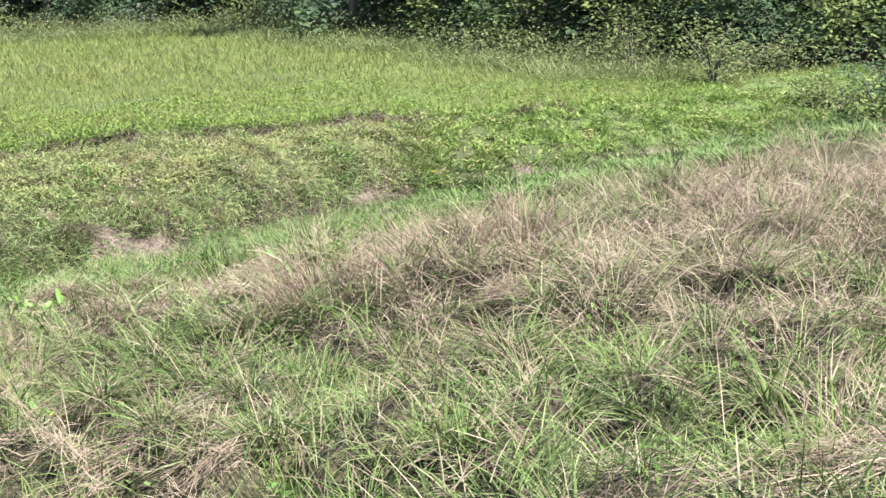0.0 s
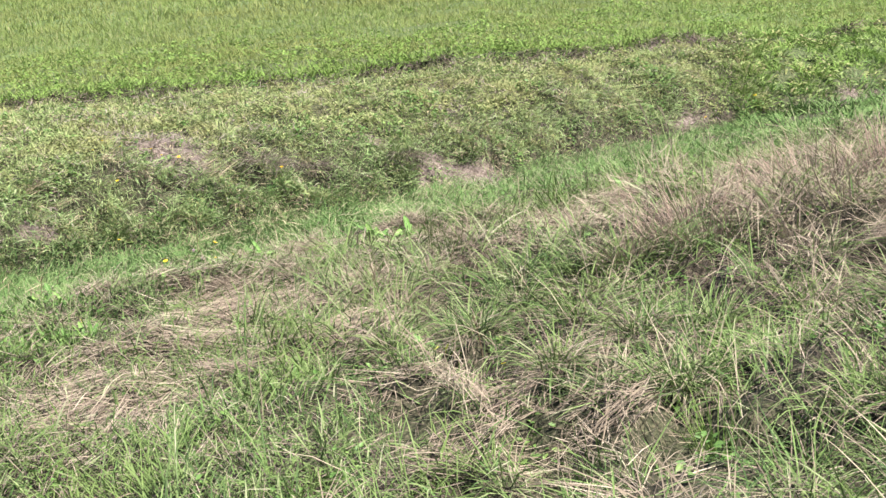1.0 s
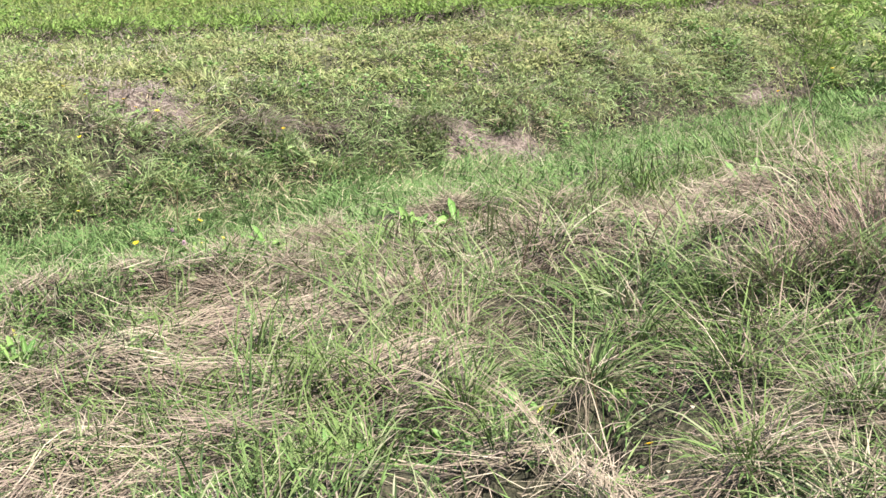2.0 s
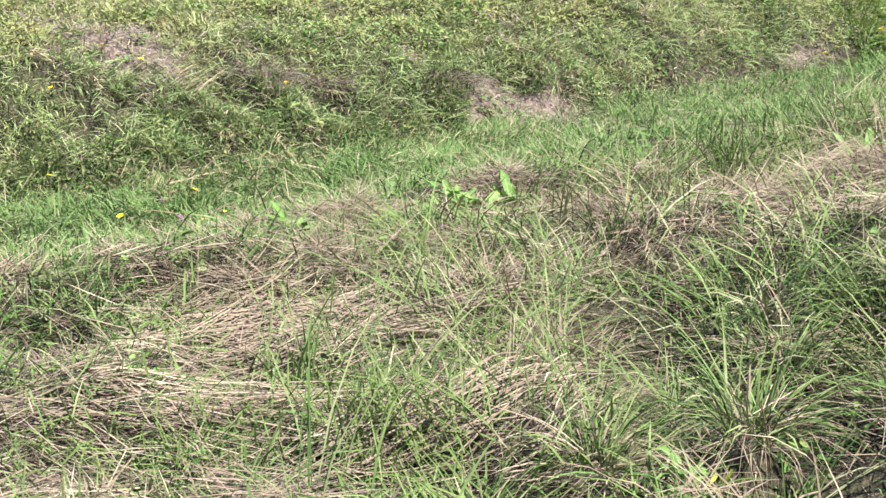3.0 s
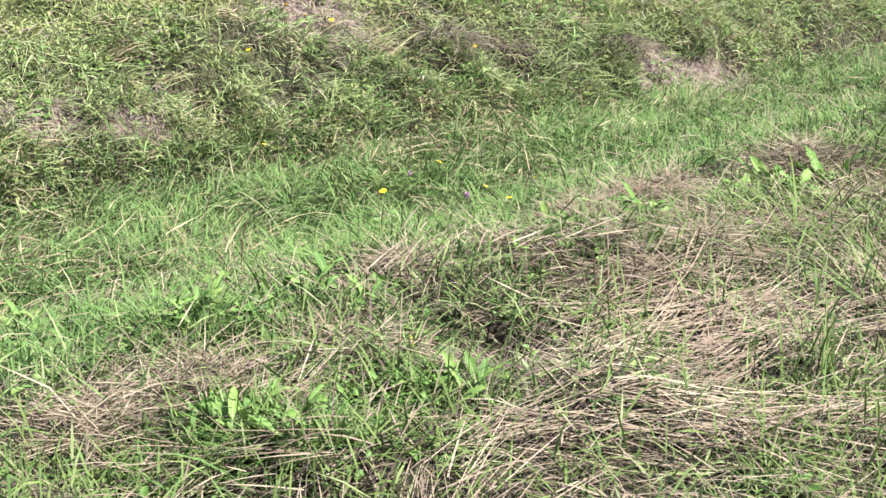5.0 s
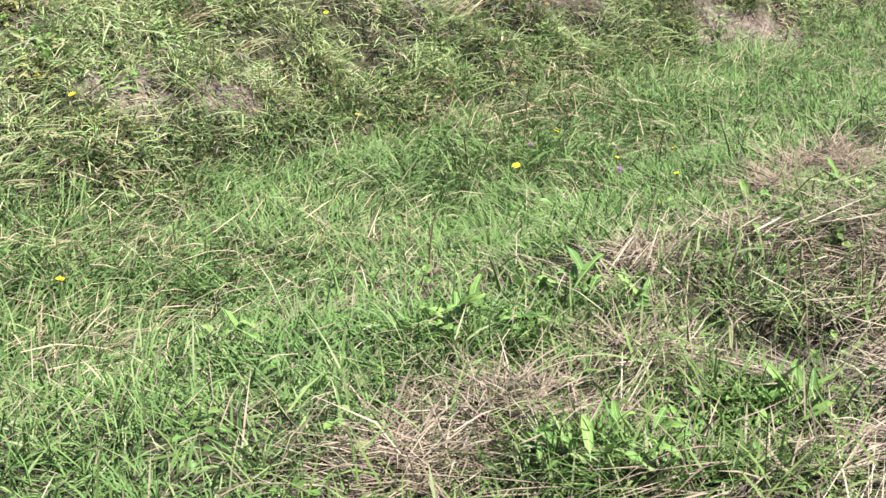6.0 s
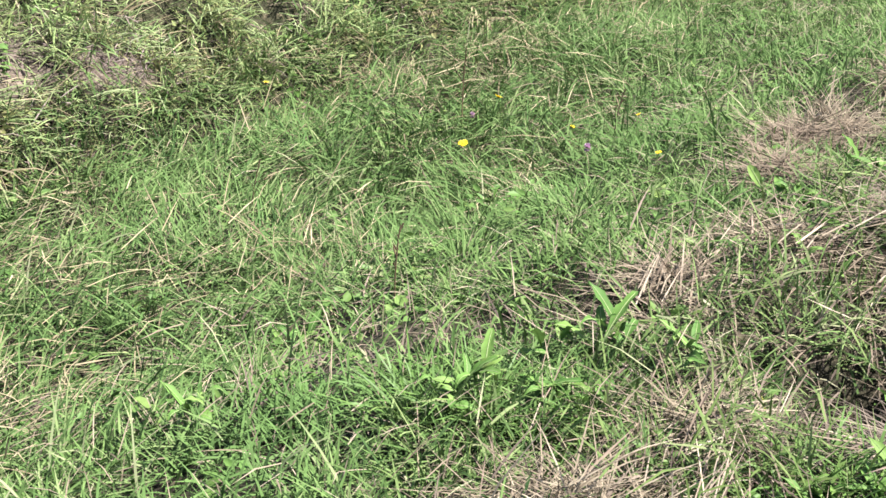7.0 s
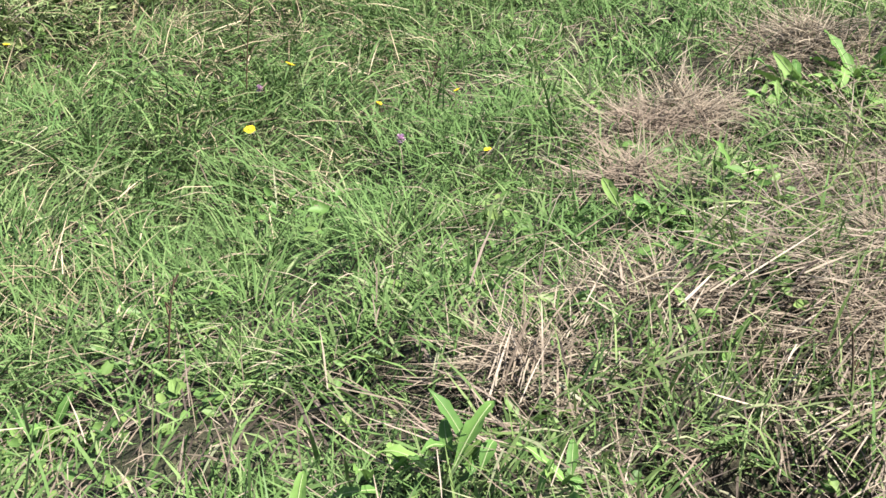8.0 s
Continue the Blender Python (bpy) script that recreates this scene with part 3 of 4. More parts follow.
def cushions(name, box, per_m2, keep, leaves, size, radius, rise, material, label, width=0.38):
    """Low leafy herbs in cushions: leaves spread over many small domes with gaps between."""
    cx, cy = scatter(*box, per_m2, keep)
    m = len(cx)
    s = np.clip(rng.lognormal(0, 0.4, m), 0.5, 2.2)
    i = np.repeat(np.arange(m), np.maximum((leaves * s).astype(int), 3))
    n = len(i)
    a, r = rng.uniform(0, 2 * np.pi, n), np.sqrt(rng.random(n))
    x, y = cx[i] + np.cos(a) * r * radius * s[i], cy[i] + np.sin(a) * r * radius * s[i]
    z = height(cx, cy)[i] * 0.5 + height(x, y) * 0.5 + rise * s[i] * (1 - r * r) * rng.uniform(0.5, 1.0, n) + 0.006
    return stuff(leaf_cloud(name, np.stack([x, y, z], -1), rng.uniform(0.6, 1.35, n) * size, 0.55, material, width, a + rng.normal(0, 0.7, n), 0.55 - 0.9 * r + rng.normal(0, 0.35, n)), label, "herbs")


NEAR_BANK = (-4.6, 3.8, 5.0, 14.5)
cushions("bank_herbs", NEAR_BANK, 110, lambda x, y: bank_keep(x, y) * reach(x, y, 1.5) * (1 - 0.7 * bank_low(x, y)) * (0.45 + 0.55 * clumped(x, y, 0.3, 46, 0.25, 0.6)), 26, 0.034, 0.075, 0.05, M_BANKLEAF, "small olive leaves of low herbs covering the bank")
cushions("bank_clover", NEAR_BANK, 50, lambda x, y: bank_keep(x, y) * reach(x, y, 1.5) * (1 - 0.5 * bank_low(x, y)) * clumped(x, y, 0.35, 48, 0.45, 0.65), 20, 0.034, 0.06, 0.045, M_HERB, "fresh green clover cushions on the bank", 0.6)
tufts("bank_grass", NEAR_BANK, 60, 26, 0.035, lambda x, y: bank_keep(x, y) * reach(x, y, 1.5) * (1 - 0.5 * bank_low(x, y)), (0.05, 0.15), (0.0034, 0.007), (0.1, 1.35), (0.2, 1.3), M_BANK, "short olive tufted grass on the ditch bank", 2)
matted("bank_mat", NEAR_BANK, 2600, lambda x, y: bank_keep(x, y) * reach(x, y, 1.5) * (0.3 + 0.7 * clumped(x, y, 0.2, 49, 0.3, 0.6)), (0.035, 0.10), (0.0034, 0.007), (1.0, 0.45), 0.01, M_BANK, "short mown grass between tufts on the bank")
matted("bank_thatch", NEAR_BANK, 1100, lambda x, y: on_bank(x, y) * reach(x, y, 1.5) * (1 - in_hollow(x, y)) * (1 - 0.8 * bareness(x, y)) * (0.2 + 0.8 * clumped(x, y, 0.32, 44, 0.42, 0.68)), (0.04, 0.14), (0.003, 0.007), (1.2, 0.3), 0.014, M_THATCH, "brown and grey dead growth in the bank's cover", "thatch")
matted("bank_dead_flecks", NEAR_BANK, 600, lambda x, y: on_bank(x, y) * reach(x, y, 1.5) * (1 - in_hollow(x, y)) * clumped(x, y, 0.26, 42, 0.45, 0.65), (0.04, 0.13), (0.003, 0.0062), (1.15, 0.3), 0.022, M_LITTER, "pinkish-tan dead blades showing in the bank's cover", "straw")


def downhill(x, y):
    return -0.93 + 1.6 * (vnoise(x, y, 0.4, 66) - 0.5) + rng.normal(0, 0.8, len(x))


locks("bank_locks", (-4.6, 3.0, 4.5, 12.0), 50, lambda x, y: bank_keep(x, y) * reach(x, y, 1.5) * bank_low(x, y), 12, 0.025, (0.10, 0.24), (0.004, 0.0075), (0.7, 1.3), (0.2, 0.9), 0.022, downhill, M_FACE, "locks of long olive grass hanging down the bank", "grass", 0.4)
locks("bank_straw", (-4.6, 3.0, 4.5, 12.0), 16, lambda x, y: on_bank(x, y) * reach(x, y, 1.5) * bank_low(x, y) * clumped(x, y, 0.35, 43, 0.35, 0.6), 14, 0.022, (0.10, 0.26), (0.004, 0.0075), (0.7, 1.3), (0.3, 1.0), 0.025, downhill, M_DULL, "locks of tan dead grass hanging down the bank", "straw", 0.2)
matted("bank_face_mat", (-4.6, 3.0, 4.5, 12.0), 1500, lambda x, y: bank_keep(x, y) * reach(x, y, 1.5) * bank_low(x, y), (0.05, 0.15), (0.004, 0.0075), (1.3, 0.4), 0.022, M_FACE, "olive grass matted over the bank's steep face", "grass", downhill)
tufts("bank_face_grass", (-4.6, 3.0, 4.5, 12.0), 20, 36, 0.05, lambda x, y: bank_keep(x, y) * reach(x, y, 1.5) * bank_low(x, y) * (0.35 + 0.65 * clumped(x, y, 0.22, 45, 0.3, 0.55)), (0.07, 0.19), (0.004, 0.0075), (0.3, 1.45), (0.3, 1.4), M_FACE,
      "longer olive grass hanging on the bank's steep face")
tufts("bank_dead_grass", (-4.6, 3.0, 4.5, 12.0), 12, 36, 0.04, lambda x, y: on_bank(x, y) * reach(x, y, 1.5) * bank_low(x, y) * (1 - 0.6 * in_hollow(x, y)) * clumped(x, y, 0.3, 43, 0.4, 0.65), (0.08, 0.22), (0.0035, 0.007), (0.5, 1.5), (0.5, 1.6), M_DULL,
      "tan dead grass drooping on the bank's steep face", 2)
x, y = scatter(-4.5, 5.0, 6.0, 14.0, 3400, lambda x, y: smooth(0.15, 0.6, bareness(x, y)))
n = len(x)
stuff(blade_mesh("bank_litter", x, y, rng.uniform(0.03, 0.13, n), rng.uniform(0.002, 0.0045, n), rng.normal(1.35, 0.25, n), rng.normal(0.1, 0.3, n), rng.uniform(0, 6.3, n), M_LITTER, base=rng.gamma(2, 0.008, n), segs=2),
      "pinkish-grey dry litter on bare spots of the bank", "litter")
# dead growth and green fringe hanging over the bank's top edge
n = 5000
x = rng.uniform(-5.0, 8.5, n)
y = (ledge(x) + rng.normal(-0.03, 0.08, n)) * 1.25 + 8.55 + 0.75 * x + 0.25 * np.sin(0.55 * x)
k = clumped(x, y, 0.9, 97, 0.42, 0.62) > rng.random(n)
x, y, n = x[k], y[k], int(k.sum())
stuff(blade_mesh("ledge_thatch", x, y, rng.uniform(0.08, 0.24, n), rng.uniform(0.005, 0.010, n), rng.uniform(0.7, 1.5, n), rng.uniform(0.3, 1.3, n), rng.normal(-0.93, 0.6, n), M_THATCH, base=0.02, segs=2),
      "brown dead grass hanging over the bank's top edge", "thatch")
n = 9000
x = rng.uniform(-6.0, 9.0, n)
y = (ledge(x) + rng.normal(0.12, 0.16, n)) * 1.25 + 8.55 + 0.75 * x + 0.25 * np.sin(0.55 * x)
stuff(blade_mesh("ledge_grass", x, y, rng.uniform(0.06, 0.2, n), rng.uniform(0.007, 0.014, n), rng.uniform(0.3, 1.4, n), rng.uniform(0.3, 1.3, n), rng.uniform(0, 6.3, n), M_FRESH, segs=2), "fresh green fringe along the bank's top edge")
tufts("far_bank_grass", (3.4, 12.0, 10.5, 22.0), 50, 30, 0.09, lambda x, y: on_bank(x, y) * (1 - 0.8 * bareness(x, y)), (0.05, 0.16), (0.007, 0.013), (0.1, 1.2), (0.3, 1.2), M_FRESH, "short yellow-green tufted grass on the ditch bank", 2)
cushions("far_bank_herbs", (3.6, 11.0, 10.5, 20.0), 36, lambda x, y: on_bank(x, y) * (1 - 0.9 * bareness(x, y)), 12, 0.06, 0.09, 0.05, M_BANKLEAF, "olive herbs on the far bank")


# meadow above the bank, thinner with distance
def on_meadow(x, y):
    return smooth(-0.1, 0.15, across(x, y) - ledge(x)) * (before_wood(x, y) > 0)


x, y = scatter(-8, 14, 9, 25, 800, lambda x, y: on_meadow(x, y) * (1 - smooth(19, 24, y)) * smooth(-7.5, -5.5, x + 0.25 * (y - 12)) * (0.5 + 0.5 * clumped(x, y, 0.4, 95)))
n = len(x)
stuff(blade_mesh("meadow_grass", x, y, rng.uniform(0.06, 0.15, n), rng.uniform(0.007, 0.013, n), rng.uniform(0.2, 1.2, n), rng.uniform(0.1, 0.7, n), rng.uniform(0, 6.3, n), M_MEADOW, segs=1),
      "bright yellow-green mown meadow grass")
cushions("meadow_herbs", (-8, 9, 9, 20), 17, lambda x, y: on_meadow(x, y) * smooth(-7.5, -5.5, x + 0.25 * (y - 12)) * (1 - smooth(1.0, 6.0, across(x, y) - ledge(x) + 2.5 * (vnoise(x, y, 1.2, 96) - 0.5))), 20, 0.042, 0.12, 0.06, M_FRESH, "fresh bright green leaves along the meadow's edge", 0.45)
x, y = scatter(-16, 18, 17, 46, 180, lambda x, y: on_meadow(x, y) * smooth(18, 24, y))
n = len(x)
stuff(blade_mesh("far_meadow_grass", x, y, rng.uniform(0.08, 0.2, n), rng.uniform(0.014, 0.026, n), rng.uniform(0.1, 1.0, n), rng.uniform(0.1, 0.7, n), rng.uniform(0, 6.3, n), M_MEADOW, segs=1),
      "bright yellow-green meadow grass before the wood")

# rough growth and straw on the near side
NEAR = (-4.2, 5.6, -0.7, 9.5)


def rise_dry(x, y):
    """How far the tall dry grass of the rise takes over."""
    return smooth(-4.3, -5.2, across(x, y)) * smooth(2.45, 3.6, x + 0.22 * y + 0.5 * (vnoise(x, y, 0.5, 56) - 0.5)) * (0.2 + 0.8 * smooth(2.2, 3.8, y + 0.15 * x))


def near_green(x, y):
    return (near_side(x, y) * (1 - 0.95 * in_hollow(x, y)) * (1 - 0.45 * rise_dry(x, y)) * (1 - 0.62 * strawness(x, y)) * (1 - 0.7 * heaped(x, y))
            * (0.25 + 0.75 * np.maximum(clumped(x, y, 0.24, 52, 0.35, 0.58), 0.6 * smooth(0.5, -0.5, x))))


tufts("rough_grass", NEAR, 26, 44, 0.06, lambda x, y: near_green(x, y) * reach(x, y), (0.08, 0.24), (0.0032, 0.0068), (0.1, 1.4), (0.2, 1.5), M_NEAR, "rough mixed green tufted grass beside the ditch", grow=lambda x, y: 0.72 + 0.75 * smooth(0.0, 1.0, x))
matted("matted_grass", NEAR, 2700, lambda x, y: near_green(x, y) * reach(x, y) * (1 - 0.6 * smooth(0.1, 0.9, x)), (0.05, 0.15), (0.003, 0.0066), (1.0, 0.45), 0.024, M_NEAR, "short matted green grass beneath the rough tufts")
locks("leaning_grass", (-0.4, 5.0, -0.6, 8.0), 26, lambda x, y: near_green(x, y) * reach(x, y), 13, 0.05, (0.18, 0.42), (0.0036, 0.0066), (0.3, 1.1), (0.4, 1.3), 0.02, lambda x, y: rng.uniform(0, 6.3, len(x)), M_NEAR, "locks of long leaning green grass", "grass", 0.55)
locks("leaning_straw", (-0.2, 5.0, -0.6, 8.0), 13, lambda x, y: near_side(x, y) * reach(x, y) * smooth(0.0, 0.8, x) * (1 - in_hollow(x, y)), 11, 0.05, (0.18, 0.42), (0.0028, 0.005), (0.5, 1.4), (0.2, 1.0), 0.04, lambda x, y: rng.uniform(0, 6.3, len(x)), M_OLDSTRAW, "locks of pale straw leaning through the rough grass", "straw", 0.5)
matted("near_thatch", NEAR, 1300, lambda x, y: np.maximum(near_side(x, y), worn(x, y)) * (1 - 0.5 * smooth(0.1, 0.9, x)) * reach(x, y) * (1 - 0.55 * in_hollow(x, y)) * (0.35 + 0.65 * clumped(x, y, 0.35, 71, 0.3, 0.7)), (0.05, 0.2), (0.003, 0.006), (1.3, 0.3), 0.014, M_THATCH, "greyish old thatch under the grass", "thatch", grain)
matted("flattened_straw", NEAR, 2100, lambda x, y: near_side(x, y) * reach(x, y) * (1 - 0.8 * in_hollow(x, y)) * (0.08 + 0.05 * smooth(0.6, -0.3, x) + 0.7 * strawness(x, y)), (0.04, 0.18), (0.0022, 0.0044), (1.3, 0.28), 0.026, M_STRAW, "bleached straw lying flattened on the ground", "straw", grain, (-0.2, 0.5))
locks("straw_locks", NEAR, 120, lambda x, y: near_side(x, y) * reach(x, y) * (1 - 0.8 * in_hollow(x, y)) * (0.05 + 0.72 * strawness(x, y)), 14, 0.03, (0.12, 0.32), (0.0022, 0.0044), (1.25, 1.5), (0.0, 0.3), 0.02, grain, M_STRAW, "long bleached straw pressed flat in combed locks", "straw", 0.25)
x, y = scatter(-4.0, 5.4, -0.7, 9.0, 300, lambda x, y: near_side(x, y) * reach(x, y) * (0.08 + 0.55 * smooth(-0.2, 0.9, x) + 0.37 * smooth(1.0, 1.9, x)) * (1 - in_hollow(x, y)) * (0.25 + 0.75 * clumped(x, y, 0.2, 72, 0.35, 0.6)))
n = len(x)
stuff(blade_mesh("dry_stems", x, y, 0.10 + rng.gamma(2, 0.06, n), rng.uniform(0.0028, 0.0048, n), np.abs(rng.normal(0.85, 0.45, n)), rng.uniform(0.1, 1.1, n), rng.uniform(0, 6.3, n), M_OLDSTRAW, segs=2),
      "thin pale dry stems standing in the grass")

# tall dry grass on the rise beside the ditch
tufts("tall_dry_grass", (1.2, 9.5, 0.0, 13.0), 24, 34, 0.08, lambda x, y: rise_dry(x, y) * (1 - 0.9 * in_hollow(x, y)) * smooth(-4.2, -5.0, across(x, y)), (0.14, 0.40), (0.0032, 0.0064), (0.05, 1.2), (0.1, 1.2), M_DRY, "tall tan dry grass on the rise beside the ditch", 2)
matted("dry_mat", (1.2, 9.5, 1.5, 13.0), 460, lambda x, y: rise_dry(x, y) * (1 - 0.9 * in_hollow(x, y)), (0.08, 0.24), (0.003, 0.006), (1.1, 0.35), 0.05, M_DRY, "broken dry grass lying through the rise", "straw", grain)

cushions("ground_herbs", (-4.0, 4.6, 0.4, 9.5), 20, lambda x, y: (across(x, y) < 0.2) * reach(x, y) * (0.15 + 0.85 * clumped(x, y, 0.3, 91, 0.42, 0.62)) * (1 - 0.7 * strawness(x, y)) * (1 - 0.5 * rise_dry(x, y)), 14, 0.03, 0.05, 0.06, M_HERB, "small green clover and herb leaves among grass", 0.55)

cushions("floor_herbs", (-2.9, -0.6, 3.9, 5.8), 120, lambda x, y: worn(x, y) * (0.4 + 0.6 * clumped(x, y, 0.2, 92, 0.35, 0.6)), 12, 0.035, 0.05, 0.035, M_HERB, "low dark green clover on the thin spots of the ditch floor", 0.6)
x, y = scatter(-3.8, 3.6, 0.8, 8.0, 95, lambda x, y: (across(x, y) < 0.3) * reach(x, y) * (0.3 + 0.7 * clumped(x, y, 0.35, 98, 0.35, 0.6)) * (1 - 0.7 * strawness(x, y)))
n = len(x)
stuff(blade_mesh("broad_grass", x, y, rng.uniform(0.10, 0.24, n), rng.uniform(0.0055, 0.0095, n), rng.uniform(0.1, 1.1, n), rng.uniform(0.3, 1.4, n), rng.uniform(0, 6.3, n), M_FLOOR, base=0.01, segs=4),
      "single broad green grass blades among finer growth")

# plain rough grass all round, away from the walk
def outer_keep(x, y):
    d = across(x, y)
    return (1 - reach(x, y) * smooth(-0.6, 0.5, y - 0.35 * np.clip(2.5 - x, 0, 4))) * (1 - smooth(-0.2, 0.3, d - ledge(x)) * smooth(-8, -5, x)) * (0.5 + 0.5 * clumped(x, y, 0.6, 99, 0.3, 0.6))


x, y = scatter(-10, 13, -8, 13, 90, outer_keep)
n = len(x)
stuff(blade_mesh("outer_grass", x, y, rng.uniform(0.10, 0.30, n), rng.uniform(0.008, 0.018, n), rng.uniform(0.2, 1.3, n), rng.uniform(0.2, 1.3, n), rng.uniform(0, 6.3, n), M_NEAR, segs=2),
      "rough mixed grass around the ditch")
x, y = scatter(-10, 13, -8, 13, 60, lambda x, y: outer_keep(x, y) * clumped(x, y, 0.9, 100, 0.35, 0.65))
n = len(x)
stuff(blade_mesh("outer_straw", x, y, rng.uniform(0.08, 0.22, n), rng.uniform(0.005, 0.010, n), rng.normal(1.2, 0.3, n), rng.uniform(0.0, 0.6, n), rng.uniform(0, 6.3, n), M_OLDSTRAW, base=0.02, segs=2),
      "pale dry blades in the rough grass around the ditch", "straw")


# ---- woodland edge ----
def tube(points, radii, sides=7):
    """Verts and quads of a tapered tube along points."""
    verts, faces = [], []
    for p, r in zip(points, radii):
        for k in range(sides):
            a = 2 * np.pi * k / sides
            verts.append((p[0] + r * np.cos(a), p[1] + r * np.sin(a), p[2]))
    for i in range(len(points) - 1):
        for k in range(sides):
            faces.append((i * sides + k, i * sides + (k + 1) % sides, (i + 1) * sides + (k + 1) % sides, (i + 1) * sides + k))
    return verts, faces


def part(name, me, parent, label=""):
    ob = new(name, me)
    ob.parent = parent
    return tagged(ob, label) if label else ob


def join_tubes(name, tubes, material):
    verts, faces = [], []
    for v, f in tubes:
        o = len(verts)
        verts += v
        faces += [[q + o for q in c] for c in f]
    return mesh_object(name, verts, faces, material, np.full(len(faces), 4))


def make_tree(x, y, tall, spread, leaves, leaf_size, material, label, low=0.3):
    root = tagged(new("woodland_tree"), label, "tree", "trees at the wood's edge")
    z0 = float(height(x, y)) - 0.1
    root.location = (x, y, z0)
    bend = rng.normal(0, 0.25, 2)
    trunk = [(bend[0] * s * s, bend[1] * s * s, s * tall * 0.85) for s in np.linspace(0, 1, 8)]
    part("trunk", join_tubes("trunk", [tube(trunk, np.linspace(0.014 * tall, 0.02, 8))], M_BARK), root)
    hubs = []
    for k in range(16):
        s = 0.04 + 0.9 * rng.random() ** 1.7
        a, reach = rng.uniform(0, 6.3), spread * (1.1 - 0.6 * s) * rng.uniform(0.6, 1.1)
        b = np.array([bend[0] * s * s, bend[1] * s * s, s * tall * 0.85])
        tip = b + np.array([np.cos(a) * reach, np.sin(a) * reach, reach * rng.uniform(-0.15, 0.5)])
        tip[2] = max(tip[2], 0.4)
        mid = (b + tip) / 2 + np.array([0, 0, 0.12 * reach])
        part("limb", join_tubes("limb", [tube([b, mid, tip], [0.006 * tall, 0.004 * tall, 0.012], 5)], M_BARK), root)
        hubs += [b * 0.35 + tip * 0.65, tip, mid + rng.normal(0, 0.25, 3)]
    hubs = np.array(hubs)
    n = leaves
    h = hubs[rng.integers(0, len(hubs), n)]
    c = h + rng.normal(0, 1, (n, 3)) * np.array([0.55, 0.55, 0.4]) * spread * 0.19
    c[:, 2] = np.maximum(c[:, 2], low * rng.uniform(0.2, 3.0, n))
    part("crown", leaf_cloud("crown", c, rng.uniform(0.6, 1.3, n) * leaf_size, 0.4, material), root)
    return root


def make_shrub(x, y, tall, spread, leaves, leaf_size, material, label, name="shrub"):
    root = tagged(new(name), label, "shrub", "shrubs at the wood's edge")
    root.location = (x, y, float(height(x, y)) - 0.05)
    hubs = []
    for k in range(9):
        a, r = rng.uniform(0, 6.3), spread * rng.uniform(0.2, 0.9)
        tip = np.array([np.cos(a) * r, np.sin(a) * r, tall * rng.uniform(0.45, 1.0)])
        mid = tip * np.array([0.4, 0.4, 0.6])
        part("stem", join_tubes("stem", [tube([(0, 0, 0), mid, tip], [0.02, 0.014, 0.006], 5)], M_BARK), root)
        hubs += [mid, tip, tip * 0.75, tip * np.array([1.1, 1.1, 0.35])]
    hubs = np.array(hubs)
    c = hubs[rng.integers(0, len(hubs), leaves)] + rng.normal(0, 1, (leaves, 3)) * np.array([0.15, 0.15, 0.11]) * spread
    c[:, 2] = np.abs(c[:, 2])
    part("foliage", leaf_cloud("foliage", c, rng.uniform(0.6, 1.3, leaves) * leaf_size, 0.4, material), root)
    return root


for row, (push, tall) in enumerate(((1.2, 7), (3.2, 8), (6.0, 9))):
    for k, (ex, ey) in enumerate(EDGE):
        out = Vector((ex - 1, ey + 2)).normalized()
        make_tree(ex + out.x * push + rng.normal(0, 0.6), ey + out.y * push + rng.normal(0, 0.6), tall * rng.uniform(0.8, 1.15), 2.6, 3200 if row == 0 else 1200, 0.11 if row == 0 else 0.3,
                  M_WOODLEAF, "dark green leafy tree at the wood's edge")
for k in range(len(EDGE) - 1):
    for s in (0.0, 0.33, 0.66):
        ex, ey = [EDGE[k][i] * (1 - s) + EDGE[k + 1][i] * s + rng.normal(0, 0.5) for i in (0, 1)]
        # half the shrubs, at random, get the leaf colour lightened to look sunlit
        sun_tinted = rng.random() < 0.5
        make_shrub(ex, ey, rng.uniform(0.9, 2.2), 1.5, 1000, 0.125, M_EDGELEAF if sun_tinted else M_WOODLEAF,
                   "yellow-green shrub before the trees, sunlight put into its leaf colour" if sun_tinted else "dark green shrub before the trees")
for k in range(len(EDGE) - 1):
    for s in (0.0, 0.5):
        ex, ey = [EDGE[k][i] * (1 - s) + EDGE[k + 1][i] * s + rng.normal(0, 0.4) for i in (0, 1)]
        out = Vector((ex - 1, ey + 2)).normalized()
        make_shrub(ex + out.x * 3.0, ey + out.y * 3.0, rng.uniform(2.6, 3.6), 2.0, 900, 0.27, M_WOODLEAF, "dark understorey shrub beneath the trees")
make_shrub(9.6, 13.7, 0.75, 0.75, 1500, 0.075, M_EDGELEAF, "low dark bush beside the ditch", "bush")
make_shrub(10.4, 15.0, 0.9, 0.8, 1500, 0.085, M_WOODLEAF, "low dark bush beside the ditch", "bush")

for k in range(26):
    u = (k + rng.uniform(0, 1)) / 26 * (len(EDGE) - 1)
    i = min(int(u), len(EDGE) - 2)
    ex, ey = [EDGE[i][j] * (1 - u + i) + EDGE[i + 1][j] * (u - i) for j in (0, 1)]
    back = Vector((ex - 1, ey + 4)).normalized() * rng.uniform(1.2, 5.0)
    make_shrub(ex - back.x, ey - back.y, rng.uniform(0.45, 1.0), rng.uniform(0.9, 1.5), 1100, 0.07, M_WEED, "low mound of rank weeds at the meadow's edge", "weed_mound")

